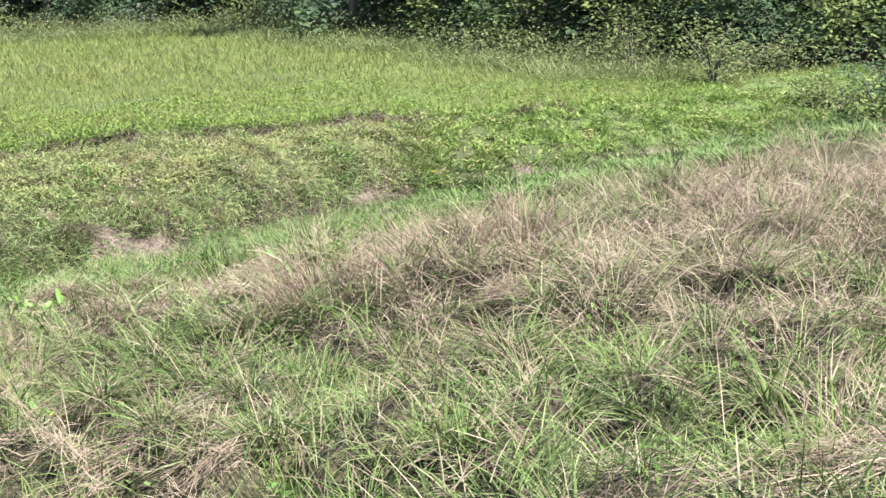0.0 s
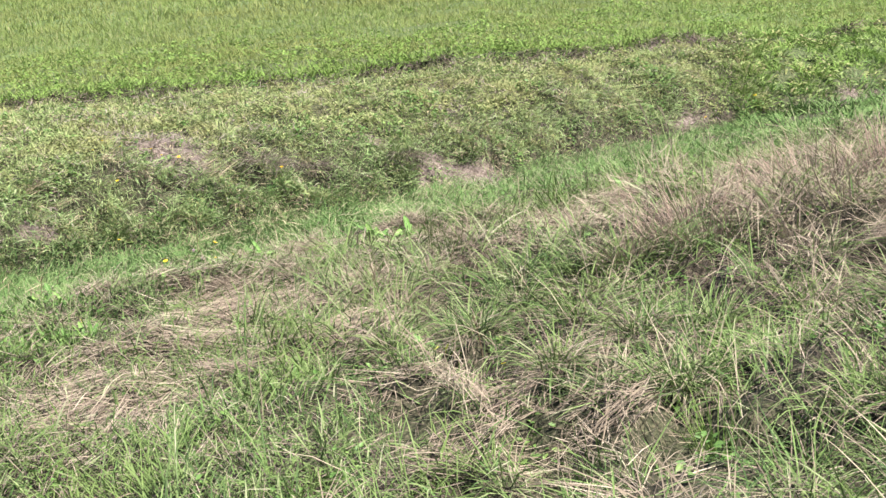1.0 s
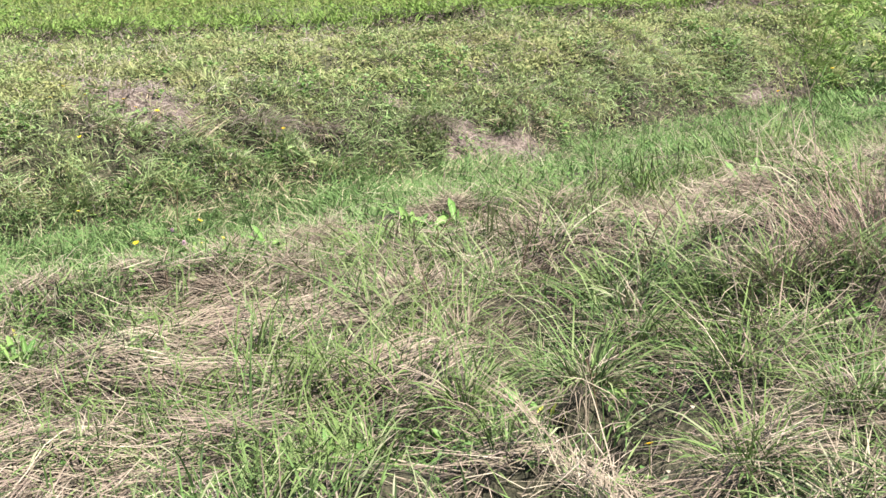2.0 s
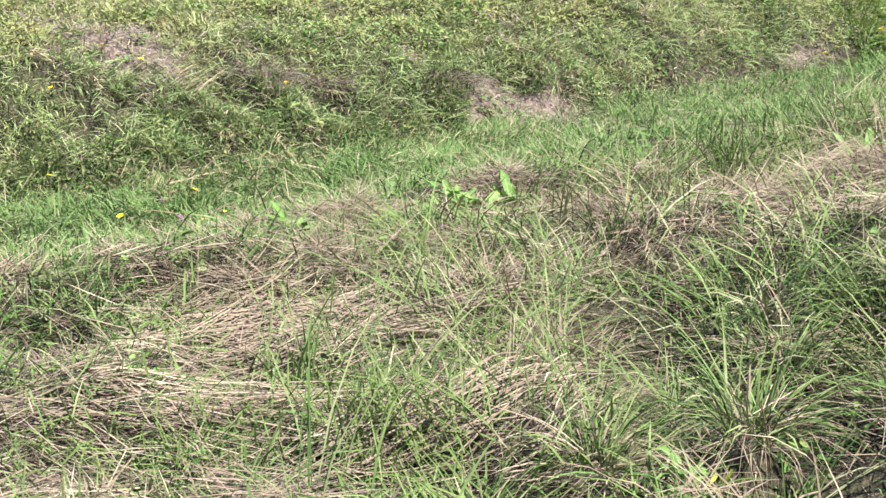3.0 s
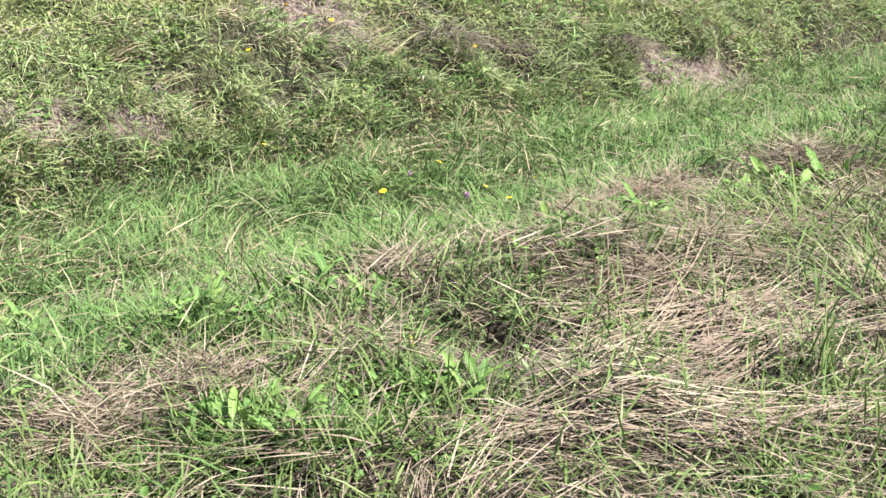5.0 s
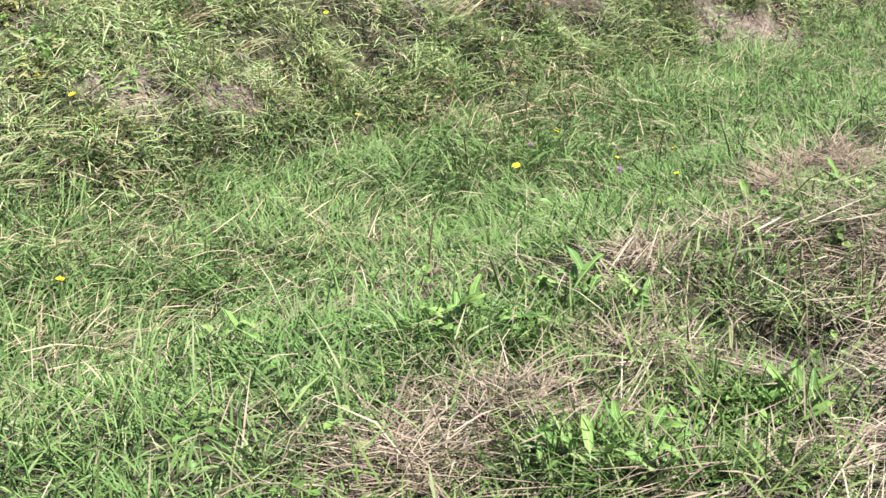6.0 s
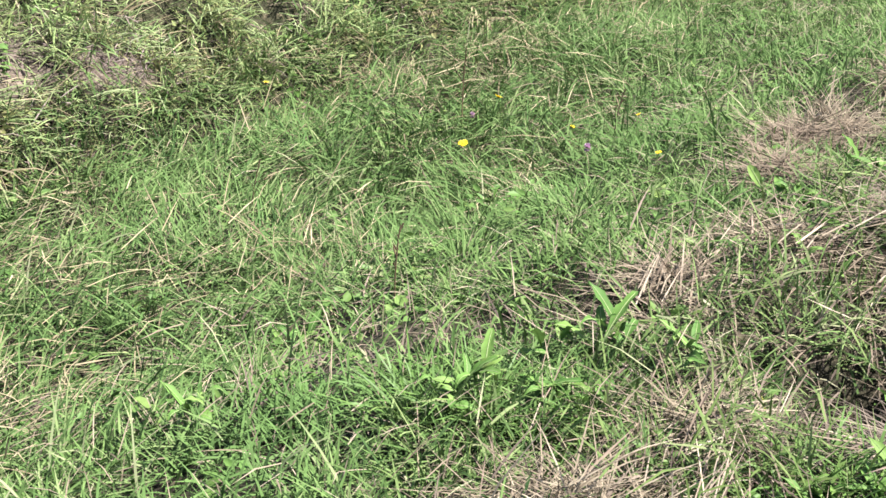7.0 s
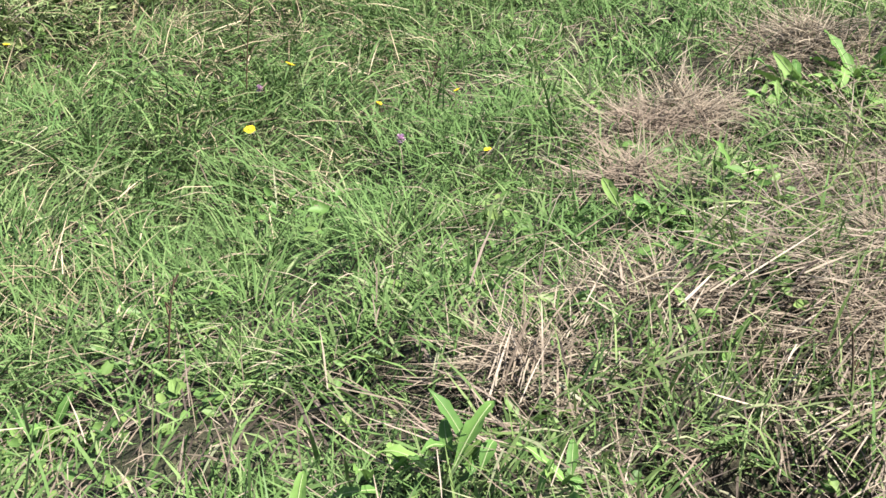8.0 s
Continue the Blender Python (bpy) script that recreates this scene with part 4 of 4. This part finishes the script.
# rank weeds between meadow and wood
def weed_keep(x, y):
    gap = before_wood(x, y)
    return band(gap, -1.5, -0.3, 4 + 4 * smooth(0, 5, x), 7 + 6 * smooth(0, 5, x)) * smooth(2.5, 4.5, across(x, y))


x, y, az, r, size = tuft_places(-16, 20, 14, 44, 5.5, 22, 0.4, weed_keep)
n = len(x)
c = np.stack([x, y, height(x, y) + rng.random(n) * 0.6 * size * (1 - 0.6 * r * r)], -1)
stuff(leaf_cloud("rank_weeds", c, rng.uniform(0.03, 0.075, n), 0.9, M_WEED), "rank leafy weeds along the wood's edge", "weeds")
tufts("rank_grass", (-16, 20, 14, 44), 8.0, 20, 0.32, weed_keep, (0.2, 0.5), (0.010, 0.02), (0.05, 1.0), (0.2, 1.2), M_WEED, "long rank grass along the wood's edge", 2)


# ---- plants and heaps that stand out ----
def placed(name, me, x, y, label, category, group="", dz=0.0):
    ob = tagged(new(name, me), label, category, group)
    ob.location = (x, y, float(height(x, y)) + dz)
    return ob


def local_blades(name, n, spread, dome, length, width, lean, bend, material, stretch=1.0, turn=None, segs=3):
    """Blades round the origin on a low dome."""
    a, r = rng.uniform(0, 6.3, n), np.sqrt(rng.random(n))
    x, y = np.cos(a) * r * spread * stretch, np.sin(a) * r * spread
    az = a + rng.normal(0, 0.5, n) if turn is None else turn + rng.normal(0, 1.0, n) + np.pi * (rng.random(n) < 0.5)
    me = blade_mesh(name, x, y, rng.uniform(*length, n), rng.uniform(*width, n), lean[0] + (lean[1] - lean[0]) * (0.7 * r + 0.3 * rng.random(n)), rng.uniform(*bend, n), az, material,
                    base=dome * (1 - r * r) * (0.25 + 1.5 * vnoise(x, y, 0.11, int(dome * 5000))) + rng.uniform(0, 0.02, n) - height(x, y), segs=segs)
    return me


# heaps of cut dry grass
for x, y, a, h in MOUNDS:
    me = local_blades("straw_mound", int((900 if h < 0.1 else 1300) * a / 0.24), a * 0.72, h * 0.55, (0.05, 0.22), (0.0018, 0.0038), (0.8, 1.7), (-0.3, 0.9), M_OLDSTRAW, 1.4, rng.uniform(-0.5, 0.9))
    placed("straw_mound", me, x, y, "low mound of dry cut grass beside green growth", "straw mound", "straw mounds along the ditch")["kind"] = "stuff"

# combed hanks of long straw: start, middle and end in plan, lift at the end, straws, spread
def make_hank(p0, p1, p2, lift, count, spread):
    u = np.linspace(0, 1, 7)
    origin = np.array([*p1, 0.0])
    origin[2] = float(height(*p1))
    verts, faces = [], []
    for k in range(count):
        a = rng.uniform(0, 0.75)
        b = min(1.0, a + rng.uniform(0.12, 0.5))
        t = a + (b - a) * u
        off = rng.normal(0, spread)
        fan = rng.normal(0, spread * 3.2)
        bx = (1 - t) ** 2 * p0[0] + 2 * t * (1 - t) * p1[0] + t * t * p2[0]
        by = (1 - t) ** 2 * p0[1] + 2 * t * (1 - t) * p1[1] + t * t * p2[1]
        tx, ty = np.gradient(bx), np.gradient(by)
        ln = np.hypot(tx, ty)
        nx, ny = -ty / ln, tx / ln
        w = off + fan * (t - a) * 2 + 0.012 * np.sin(rng.uniform(3, 8) * t + rng.uniform(0, 6.3))
        x, y = bx + nx * w, by + ny * w
        z = height(x, y) + 0.015 + 0.06 * rng.random() + lift * t * t
        hw = rng.uniform(0.001, 0.002)
        start = len(verts)
        for j in range(7):
            verts += [(x[j] - nx[j] * hw, y[j] - ny[j] * hw, z[j]), (x[j] + nx[j] * hw, y[j] + ny[j] * hw, z[j] + hw)]
        faces += [(start + 2 * j, start + 2 * j + 1, start + 2 * j + 3, start + 2 * j + 2) for j in range(6)]
    me = mesh_object("straw_hank", np.array(verts) - origin, faces, M_OLDSTRAW, np.full(len(faces), 4))
    ob = tagged(new("straw_hank", me), "combed hank of long pale straw pressed flat", "straw hank", kind="stuff")
    ob.location = origin


LEFT_HANKS = [((-1.15, 3.42), (-0.7, 3.36), (-0.15, 3.46), 0.0, 90, 0.06), ((-0.4, 3.0), (0.0, 3.1), (0.4, 3.75), 0.05, 85, 0.05),
              ((-1.05, 3.78), (-0.5, 3.98), (0.25, 4.5), 0.0, 105, 0.11), ((-0.75, 4.1), (-0.3, 4.2), (0.4, 4.35), 0.0, 75, 0.09),
              ((-0.95, 3.65), (-0.6, 3.8), (-0.1, 4.15), 0.02, 80, 0.08), ((-1.3, 2.55), (-0.85, 2.75), (-0.3, 2.8), 0.0, 80, 0.11),
              ((-1.2, 2.1), (-0.8, 2.35), (-0.35, 2.75), 0.0, 90, 0.11)]
RIGHT_HANKS = [((0.1, 2.35), (0.6, 2.3), (1.25, 2.45), 0.0, 55, 0.1), ((2.75, 0.0), (3.1, 0.42), (3.9, 0.9), 0.0, 70, 0.12),
               ((1.08, 1.45), (1.24, 1.8), (1.36, 2.15), 0.06, 50, 0.09), ((1.6, 1.5), (1.5, 1.95), (1.4, 2.3), 0.05, 40, 0.1),
               ((0.5, 1.75), (0.95, 1.6), (1.5, 1.6), 0.0, 60, 0.1), ((0.9, 4.9), (1.3, 5.0), (1.9, 5.2), 0.0, 60, 0.12)]
for args in LEFT_HANKS + RIGHT_HANKS:
    make_hank(*args)

# matted dead tussocks on the bank and by the near edge: x, y, size
for x, y, a in [(-0.9, 8.3, 0.15), (0.16, 9.06, 0.15), (-0.55, 8.58, 0.1), (-1.02, 3.74, 0.13), (-0.42, 4.9, 0.07)]:
    me = local_blades("dead_tussock", int(3000 * a), a, 0.1, (0.06, 0.24), (0.002, 0.0042), (0.6, 1.4), (0.6, 1.6), M_DEAD, 1.2)
    placed("dead_tussock", me, x, y, "matted grey-brown dead grass tussock on the bank", "tussock", "dead tussocks")

# tall dry tufts with fine reddish stems: x, y, height
for x, y, h in [(0.22, 3.72, 0.27), (0.36, 3.92, 0.27), (0.08, 4.36, 0.22), (0.2, 4.42, 0.22), (0.48, 4.66, 0.2), (1.9, 4.05, 0.55), (2.6, 4.6, 0.5), (3.1, 4.9, 0.5), (1.5, 3.9, 0.36), (4.2, 6.2, 0.5), (5.4, 7.3, 0.5), (6.4, 8.2, 0.55)]:
    me = local_blades("dry_tuft", 300 if h > 0.4 else 220, 0.3 if h > 0.4 else 0.14, 0.02, (h * 0.4, h * 1.0), (0.0024, 0.0046), (0.05, 0.7) if h > 0.4 else (0.1, 1.2), (0.1, 1.3), M_REDDRY if h > 0.4 else M_OLDSTRAW)
    placed("dry_tuft", me, x, y, "tall fine reddish-tan dry grass tuft", "dry grass tuft", "dry tufts on the rise")

# grass tussocks: green blades springing from a skirt of drooping straw; x, y, height, blades
def make_tussock(x, y, h, n):
    on_floor_side = y > 4.5 or x < -1.0
    root = tagged(new("grass_tussock"), "fresh green grass tuft by the ditch floor" if on_floor_side else "arching green grass tussock with a skirt of dead straw", "grass tussock", "grass tussocks by the ditch")
    root.location = (x, y, float(height(x, y)))
    root.rotation_euler[2] = rng.uniform(0, 6.3)
    part("green_growth", local_blades("green_growth", int(n * 1.4), 0.1, 0.0, (h * 0.35, h), (0.0032, 0.0066), (0.02, 1.0), (0.3, 1.7), (M_HERB if y < 4.2 else M_FLOOR) if on_floor_side else M_NEAR), root)
    if not on_floor_side:
        part("skirt", local_blades("skirt", int(n * 1.2), 0.13, 0.03, (h * 0.3, h * 0.9), (0.0024, 0.0044), (0.5, 1.5), (0.5, 1.5), M_OLDSTRAW), root, "drooping dead straw")


for x, y, h, n in [(3.25, 1.3, 0.36, 130), (3.05, 1.78, 0.32, 110), (1.75, 2.75, 0.36, 110), (1.05, 2.2, 0.34, 90), (0.1, 2.82, 0.26, 80), (-0.35, 8.3, 0.30, 110), (1.55, 3.3, 0.35, 110), (1.25, 3.85, 0.3, 90), (2.1, 3.2, 0.32, 100),
                   (-1.2, 5.2, 0.2, 90), (-1.55, 5.1, 0.18, 80), (2.5, 2.4, 0.38, 100), (0.75, 3.2, 0.34, 110), (1.2, 3.05, 0.32, 90), (1.85, 2.2, 0.32, 90), (2.55, 1.55, 0.34, 100),
                   (2.1, 1.1, 0.3, 90), (3.5, 2.3, 0.34, 90), (1.5, 1.85, 0.3, 80), (0.95, 3.75, 0.26, 80), (0.62, 3.6, 0.24, 70), (2.85, 2.95, 0.34, 90), (-0.15, 3.2, 0.2, 60), (0.35, 2.95, 0.24, 80), (1.4, 2.55, 0.3, 90)]:
    make_tussock(x, y, h, n)
for x, y, h, n in [(-1.2, 3.63, 0.18, 110), (-1.36, 3.6, 0.18, 100), (-1.28, 3.7, 0.15, 80), (-1.68, 3.4, 0.2, 110), (-1.55, 3.3, 0.18, 100), (-1.8, 3.3, 0.18, 90), (-1.8, 4.0, 0.17, 100), (-1.62, 3.96, 0.15, 90), (-1.9, 4.05, 0.16, 80)]:
    make_tussock(x, y, h, n)
# one bright upright tuft
me = local_blades("bright_tuft", 90, 0.08, 0.0, (0.12, 0.34), (0.002, 0.0042), (0.0, 0.45), (0.0, 0.9), M_FRESH)
placed("bright_tuft", me, 1.53, 1.33, "bright yellow-green upright grass tuft among straw", "grass tuft")


def leaf_mesh(length, width, arch, wave):
    """A broad leaf with a folded midrib, lying along +X from its stalk, arching up and over."""
    bm = bmesh.new()
    rows = 9
    rings, rings_mid = [], []
    for i in range(rows):
        s = i / (rows - 1)
        w = width / 2 * (0.10 if i < 2 else math.sin(math.pi * min(1, (s - 0.12) / 0.88) ** 0.8) ** 0.8 + 0.02)
        a = 1.15 - arch * s
        px, pz = length * (s - 0.22 * s * s * arch), length * (math.sin(a) * s * 0.75)
        ripple = wave * width * math.sin(s * 17)
        rings_mid.append((px, pz))
        rings.append([bm.verts.new((px, w, pz + 0.28 * w + ripple)), bm.verts.new((px, w * 0.5, pz + 0.06 * w)), bm.verts.new((px, 0, pz)), bm.verts.new((px, -w * 0.5, pz + 0.06 * w)), bm.verts.new((px, -w, pz + 0.28 * w - ripple))])
    for p, q in zip(rings, rings[1:]):
        for k in range(4):
            bm.faces.new((p[k], q[k], q[k + 1], p[k + 1])).smooth = True
    me = bpy.data.meshes.new("leaf")
    bm.to_mesh(me)
    bm.free()
    me.materials.append(M_DOCK)
    bm = bmesh.new()
    line = []
    for i in range(rows - 1):
        c, w = rings_mid[i], width * 0.055 * (1 - 0.8 * i / rows)
        line.append([bm.verts.new((c[0], w, c[1] + 0.0006)), bm.verts.new((c[0], 0, c[1] + 0.0022)), bm.verts.new((c[0], -w, c[1] + 0.0006))])
    for p, q in zip(line, line[1:]):
        for k in range(2):
            bm.faces.new((p[k], q[k], q[k + 1], p[k + 1])).smooth = True
    rib = bpy.data.meshes.new("midrib")
    bm.to_mesh(rib)
    bm.free()
    rib.materials.append(M_RIB)
    return me, rib


DOCK_LEAVES = [leaf_mesh(0.15, 0.034, 0.9, 0.12), leaf_mesh(0.13, 0.032, 1.2, 0.1), leaf_mesh(0.18, 0.036, 0.6, 0.14), leaf_mesh(0.08, 0.022, 0.4, 0.1)]


def make_broadleaf(x, y, leaves, size, label, rise=0.0):
    root = tagged(new("broadleaf_plant"), label, "weed plant", "broad-leaved plants by the ditch")
    root.location = (x, y, float(height(x, y)) + 0.04)
    for k in range(leaves):
        blade, rib = DOCK_LEAVES[int(rng.integers(0, 4))]
        ob = part("leaf", blade, root)
        part("midrib", rib, ob)
        s = size * rng.uniform(0.5, 1.15)
        ob.matrix_local = pose(rng.normal(0, 0.012 + 0.0008 * leaves), rng.normal(0, 0.012 + 0.0008 * leaves), rng.uniform(0, 0.03), rng.normal(0, 18), 12 - rise * rng.uniform(0.3, 1.1) + rng.normal(0, 12), 360 * (k + rng.uniform(-0.3, 0.3)) / leaves) @ Matrix.Diagonal((s, s, s, 1))


DOCK = "lush green broad-leaved dock plant among grass"
for x, y, k, size, rise in [(-1.18, 3.6, 50, 0.56, 36), (-1.34, 3.58, 44, 0.54, 34), (-1.69, 3.40, 50, 0.56, 34), (-1.58, 3.36, 36, 0.54, 34), (-1.83, 4.02, 24, 0.62, 26), (-1.66, 3.97, 24, 0.56, 28), (0.02, 5.6, 18, 0.9, 14), (0.14, 5.66, 20, 0.95, 18), (0.24, 5.58, 20, 0.9, 10), (0.32, 5.68, 18, 1.0, 18), (0.42, 5.72, 14, 0.9, 20),
                            (-2.3, 4.3, 10, 0.6, 25), (-1.38, 4.02, 12, 0.6, 40), (-1.5, 4.14, 14, 0.75, 38), (-1.6, 4.17, 6, 0.7, 30), (-0.72, 4.95, 14, 0.75, 30), (-0.9, 3.98, 12, 0.65, 25),
                            (1.75, 5.75, 15, 1.1, 20), (-1.55, 3.25, 12, 0.9, 15), (-2.03, 4.82, 10, 0.75, 45), (-0.45, 5.05, 9, 0.7, 20), (0.5, 2.75, 10, 0.8, 20), (0.0, 2.6, 10, 0.8, 20)]:
    make_broadleaf(x, y, k, size, DOCK, rise)
for x, y, k in [(-0.95, 4.42, 3), (-0.87, 4.37, 3)]:
    make_broadleaf(x, y, k, 0.8, "plantain with upright oval green leaves", 35)


def stem_mesh(tall, lean, radius, name="stem"):
    pts = [(lean * s * s, 0, tall * s) for s in np.linspace(0, 1, 6)]
    return pts, tube(pts, np.linspace(radius, radius * 0.6, 6), 5)


def make_flower(x, y, tall, head, label):
    """A yellow daisy-like head: strap petals round a disc on a thin stem."""
    root = tagged(new("yellow_flower"), label, "flower", "yellow flowers")
    tall *= 0.8
    root.location = (x, y, float(height(x, y)))
    root.rotation_euler[2] = rng.uniform(0, 6.3)
    lean = rng.uniform(0.0, 0.04)
    pts, t = stem_mesh(tall, lean, 0.0016)
    part("stem", join_tubes("stem", [t], M_STEM), root)
    bm = bmesh.new()
    for k in range(18):
        a, r = 2 * math.pi * k / 18 + rng.normal(0, 0.05), head / 2 * rng.uniform(0.85, 1.05)
        u, v = Vector((math.cos(a), math.sin(a), 0)), Vector((-math.sin(a), math.cos(a), 0)) * head * 0.11
        lift = Vector((0, 0, rng.uniform(0.05, 0.25) * r))
        bm.faces.new([bm.verts.new(q) for q in (u * 0.15 * head - v * 0.5, u * 0.15 * head + v * 0.5, u * r * 0.8 + v + lift, u * r + lift, u * r * 0.8 - v + lift)])
    me = bpy.data.meshes.new("petals")
    bm.to_mesh(me)
    bm.free()
    me.materials.append(M_YELLOW)
    tilt = pose(lean, 0, tall, rng.normal(0, 14), rng.normal(0, 14), 0)
    bm = bmesh.new()
    bmesh.ops.create_cone(bm, segments=8, radius1=head * 0.06, radius2=head * 0.2, depth=head * 0.22, matrix=Matrix.Translation((0, 0, -head * 0.1)))
    cup = bpy.data.meshes.new("calyx")
    bm.to_mesh(cup)
    bm.free()
    cup.materials.append(M_STEM)
    calyx = part("calyx", cup, root, "small green calyx")
    calyx.matrix_local = tilt
    part("petals", me, calyx, "bright yellow petals")
    bm = bmesh.new()
    bmesh.ops.create_uvsphere(bm, u_segments=8, v_segments=5, radius=head * 0.2, matrix=Matrix.Diagonal((1, 1, 0.6, 1)))
    me = bpy.data.meshes.new("disc")
    bm.to_mesh(me)
    bm.free()
    me.materials.append(M_DISC)
    part("disc", me, calyx, "amber flower disc")


for x, y, tall, head in [(-1.27, 6.13, 0.19, 0.034), (-1.03, 6.56, 0.17, 0.034), (-0.86, 5.52, 0.12, 0.02), (-1.74, 8.1, 0.16, 0.03), (-1.6, 7.98, 0.16, 0.03), (-1.52, 7.97, 0.14, 0.03), (-2.07, 7.98, 0.15, 0.028),
                         (-1.88, 7.6, 0.16, 0.026), (-0.77, 8.17, 0.15, 0.03), (-0.87, 6.26, 0.12, 0.02), (-2.94, 6.46, 0.16, 0.032), (-3.06, 6.5, 0.15, 0.03), (-1.81, 7.04, 0.14, 0.024), (-2.86, 5.2, 0.16, 0.03),
                         (-0.69, 6.12, 0.13, 0.02), (0.85, 2.53, 0.22, 0.026), (3.59, 11.57, 0.2, 0.04), (3.04, 10.95, 0.2, 0.035), (-2.12, 7.79, 0.15, 0.028), (-1.95, 7.97, 0.16, 0.026)]:
    make_flower(x, y, tall, head, "yellow daisy-like wildflower in the grass")


def make_clover(x, y, tall, head):
    root = tagged(new("clover_flower"), "round pink clover head on a thin stem", "flower")
    root.location = (x, y, float(height(x, y)))
    pts, t = stem_mesh(tall, 0.01, 0.0015)
    part("stem", join_tubes("stem", [t], M_STEM), root)
    n = 90
    v = rng.normal(0, 1, (n, 3))
    v /= np.linalg.norm(v, axis=1)[:, None]
    base = v * head * 0.2 + np.array([0.01, 0, tall])
    tip = v * head * 0.52 + np.array([0.01, 0, tall + head * 0.1])
    side = np.cross(v, [0.3, 0.2, 0.9])
    side *= head * 0.09 / np.linalg.norm(side, axis=1)[:, None]
    verts = np.stack([base - side, base + side, tip + side, tip - side], 1).reshape(-1, 3)
    part("florets", mesh_object("florets", verts, np.arange(4 * n), M_PINK, np.full(n, 4)), root, "pale pink florets")


make_clover(-0.99, 5.78, 0.13, 0.026)
make_clover(-1.18, 6.45, 0.12, 0.022)


def make_stalk(x, y, tall, lean, turn, material, label):
    """A dead flower stalk with short side twigs."""
    root = tagged(new("seed_stalk"), label, "stalk", "dead stalks")
    root.location = (x, y, float(height(x, y)))
    root.rotation_euler[2] = turn
    pts, t = stem_mesh(tall, lean, 0.0027)
    part("stem", join_tubes("stem", [t], material), root)
    for k in range(5):
        s = 0.5 + 0.1 * k
        b = np.array([lean * s * s, 0, tall * s])
        a, r = rng.uniform(0, 6.3), tall * rng.uniform(0.06, 0.14)
        part("twig", join_tubes("twig", [tube([b, b + np.array([np.cos(a) * r * 0.6, np.sin(a) * r * 0.6, r])], [0.0016, 0.0024], 4)], material), root)


DARK = "thin dark brown dead flower stalk among grass"
for x, y, tall, lean, turn in [(0.22, 4.79, 0.27, 0.15, 0.0), (1.06, 4.41, 0.37, 0.17, 0.0), (0.25, 4.01, 0.27, 0.03, 3.1), (0.76, 3.04, 0.24, 0.03, 3.1), (-1.17, 6.6, 0.33, 0.02, 0.0), (-1.77, 4.93, 0.22, 0.02, 0.0), (-1.42, 4.94, 0.12, 0.05, 0.0),
                               (-0.7, 6.3, 0.18, 0.05, 0.5), (-2.0, 6.0, 0.2, 0.05, 0.6), (-0.75, 4.2, 0.18, 0.02, 2.0), (2.2, 4.4, 0.32, 0.05, 2.4), (0.6, 4.6, 0.2, 0.06, 0.8)]:
    make_stalk(x, y, tall, lean, turn, M_STALK, DARK)
for x, y, tall, lean, turn in [(1.85, 5.17, 0.57, 0.10, 3.1), (1.95, 5.25, 0.5, 0.06, 3.1), (2.95, 10.21, 0.3, 0.13, 3.1), (1.3, 3.6, 0.5, 0.1, 2.9), (1.5, 2.9, 0.45, 0.15, 0.4)]:
    make_stalk(x, y, tall, lean, turn, M_STRAW, "thin pale dry flower stalk among grass")


def loose_leaf(x, y, size, tilt, lift, material, name, label, category):
    """One leaf on its own: upright on a short stalk, or caught in the grass."""
    me = DOCK_LEAVES[3][0].copy()
    me.materials.clear()
    me.materials.append(material)
    ob = tagged(new(name, me), label, category)
    ob.matrix_world = pose(x, y, float(height(x, y)) + lift, rng.normal(0, 15), tilt, rng.uniform(0, 360)) @ Matrix.Diagonal((size, size, size, 1))


loose_leaf(-1.26, 3.94, 0.65, -50, 0.03, M_YELLOWLEAF, "upright_leaf", "single upright yellow-green leaf among straw", "leaf")
for x, y, size, tilt in [(0.6, 2.8, 0.7, -40), (0.62, 2.82, 0.6, -20), (0.59, 2.79, 0.6, -65), (0.65, 3.02, 0.7, -45), (0.56, 2.74, 0.5, 10)]:
    loose_leaf(x, y, size, tilt, 0.06, M_YELLOWLEAF, "yellow_leaf", "small yellowing leaf low in the grass", "leaf")
for x, y, size in [(1.0, 2.77, 0.6), (1.02, 2.52, 0.7), (0.9, 2.54, 0.55)]:
    loose_leaf(x, y, size, 20, 0.10, M_DRYLEAF, "dry_leaf", "pale papery dry leaf caught in the grass", "leaf")
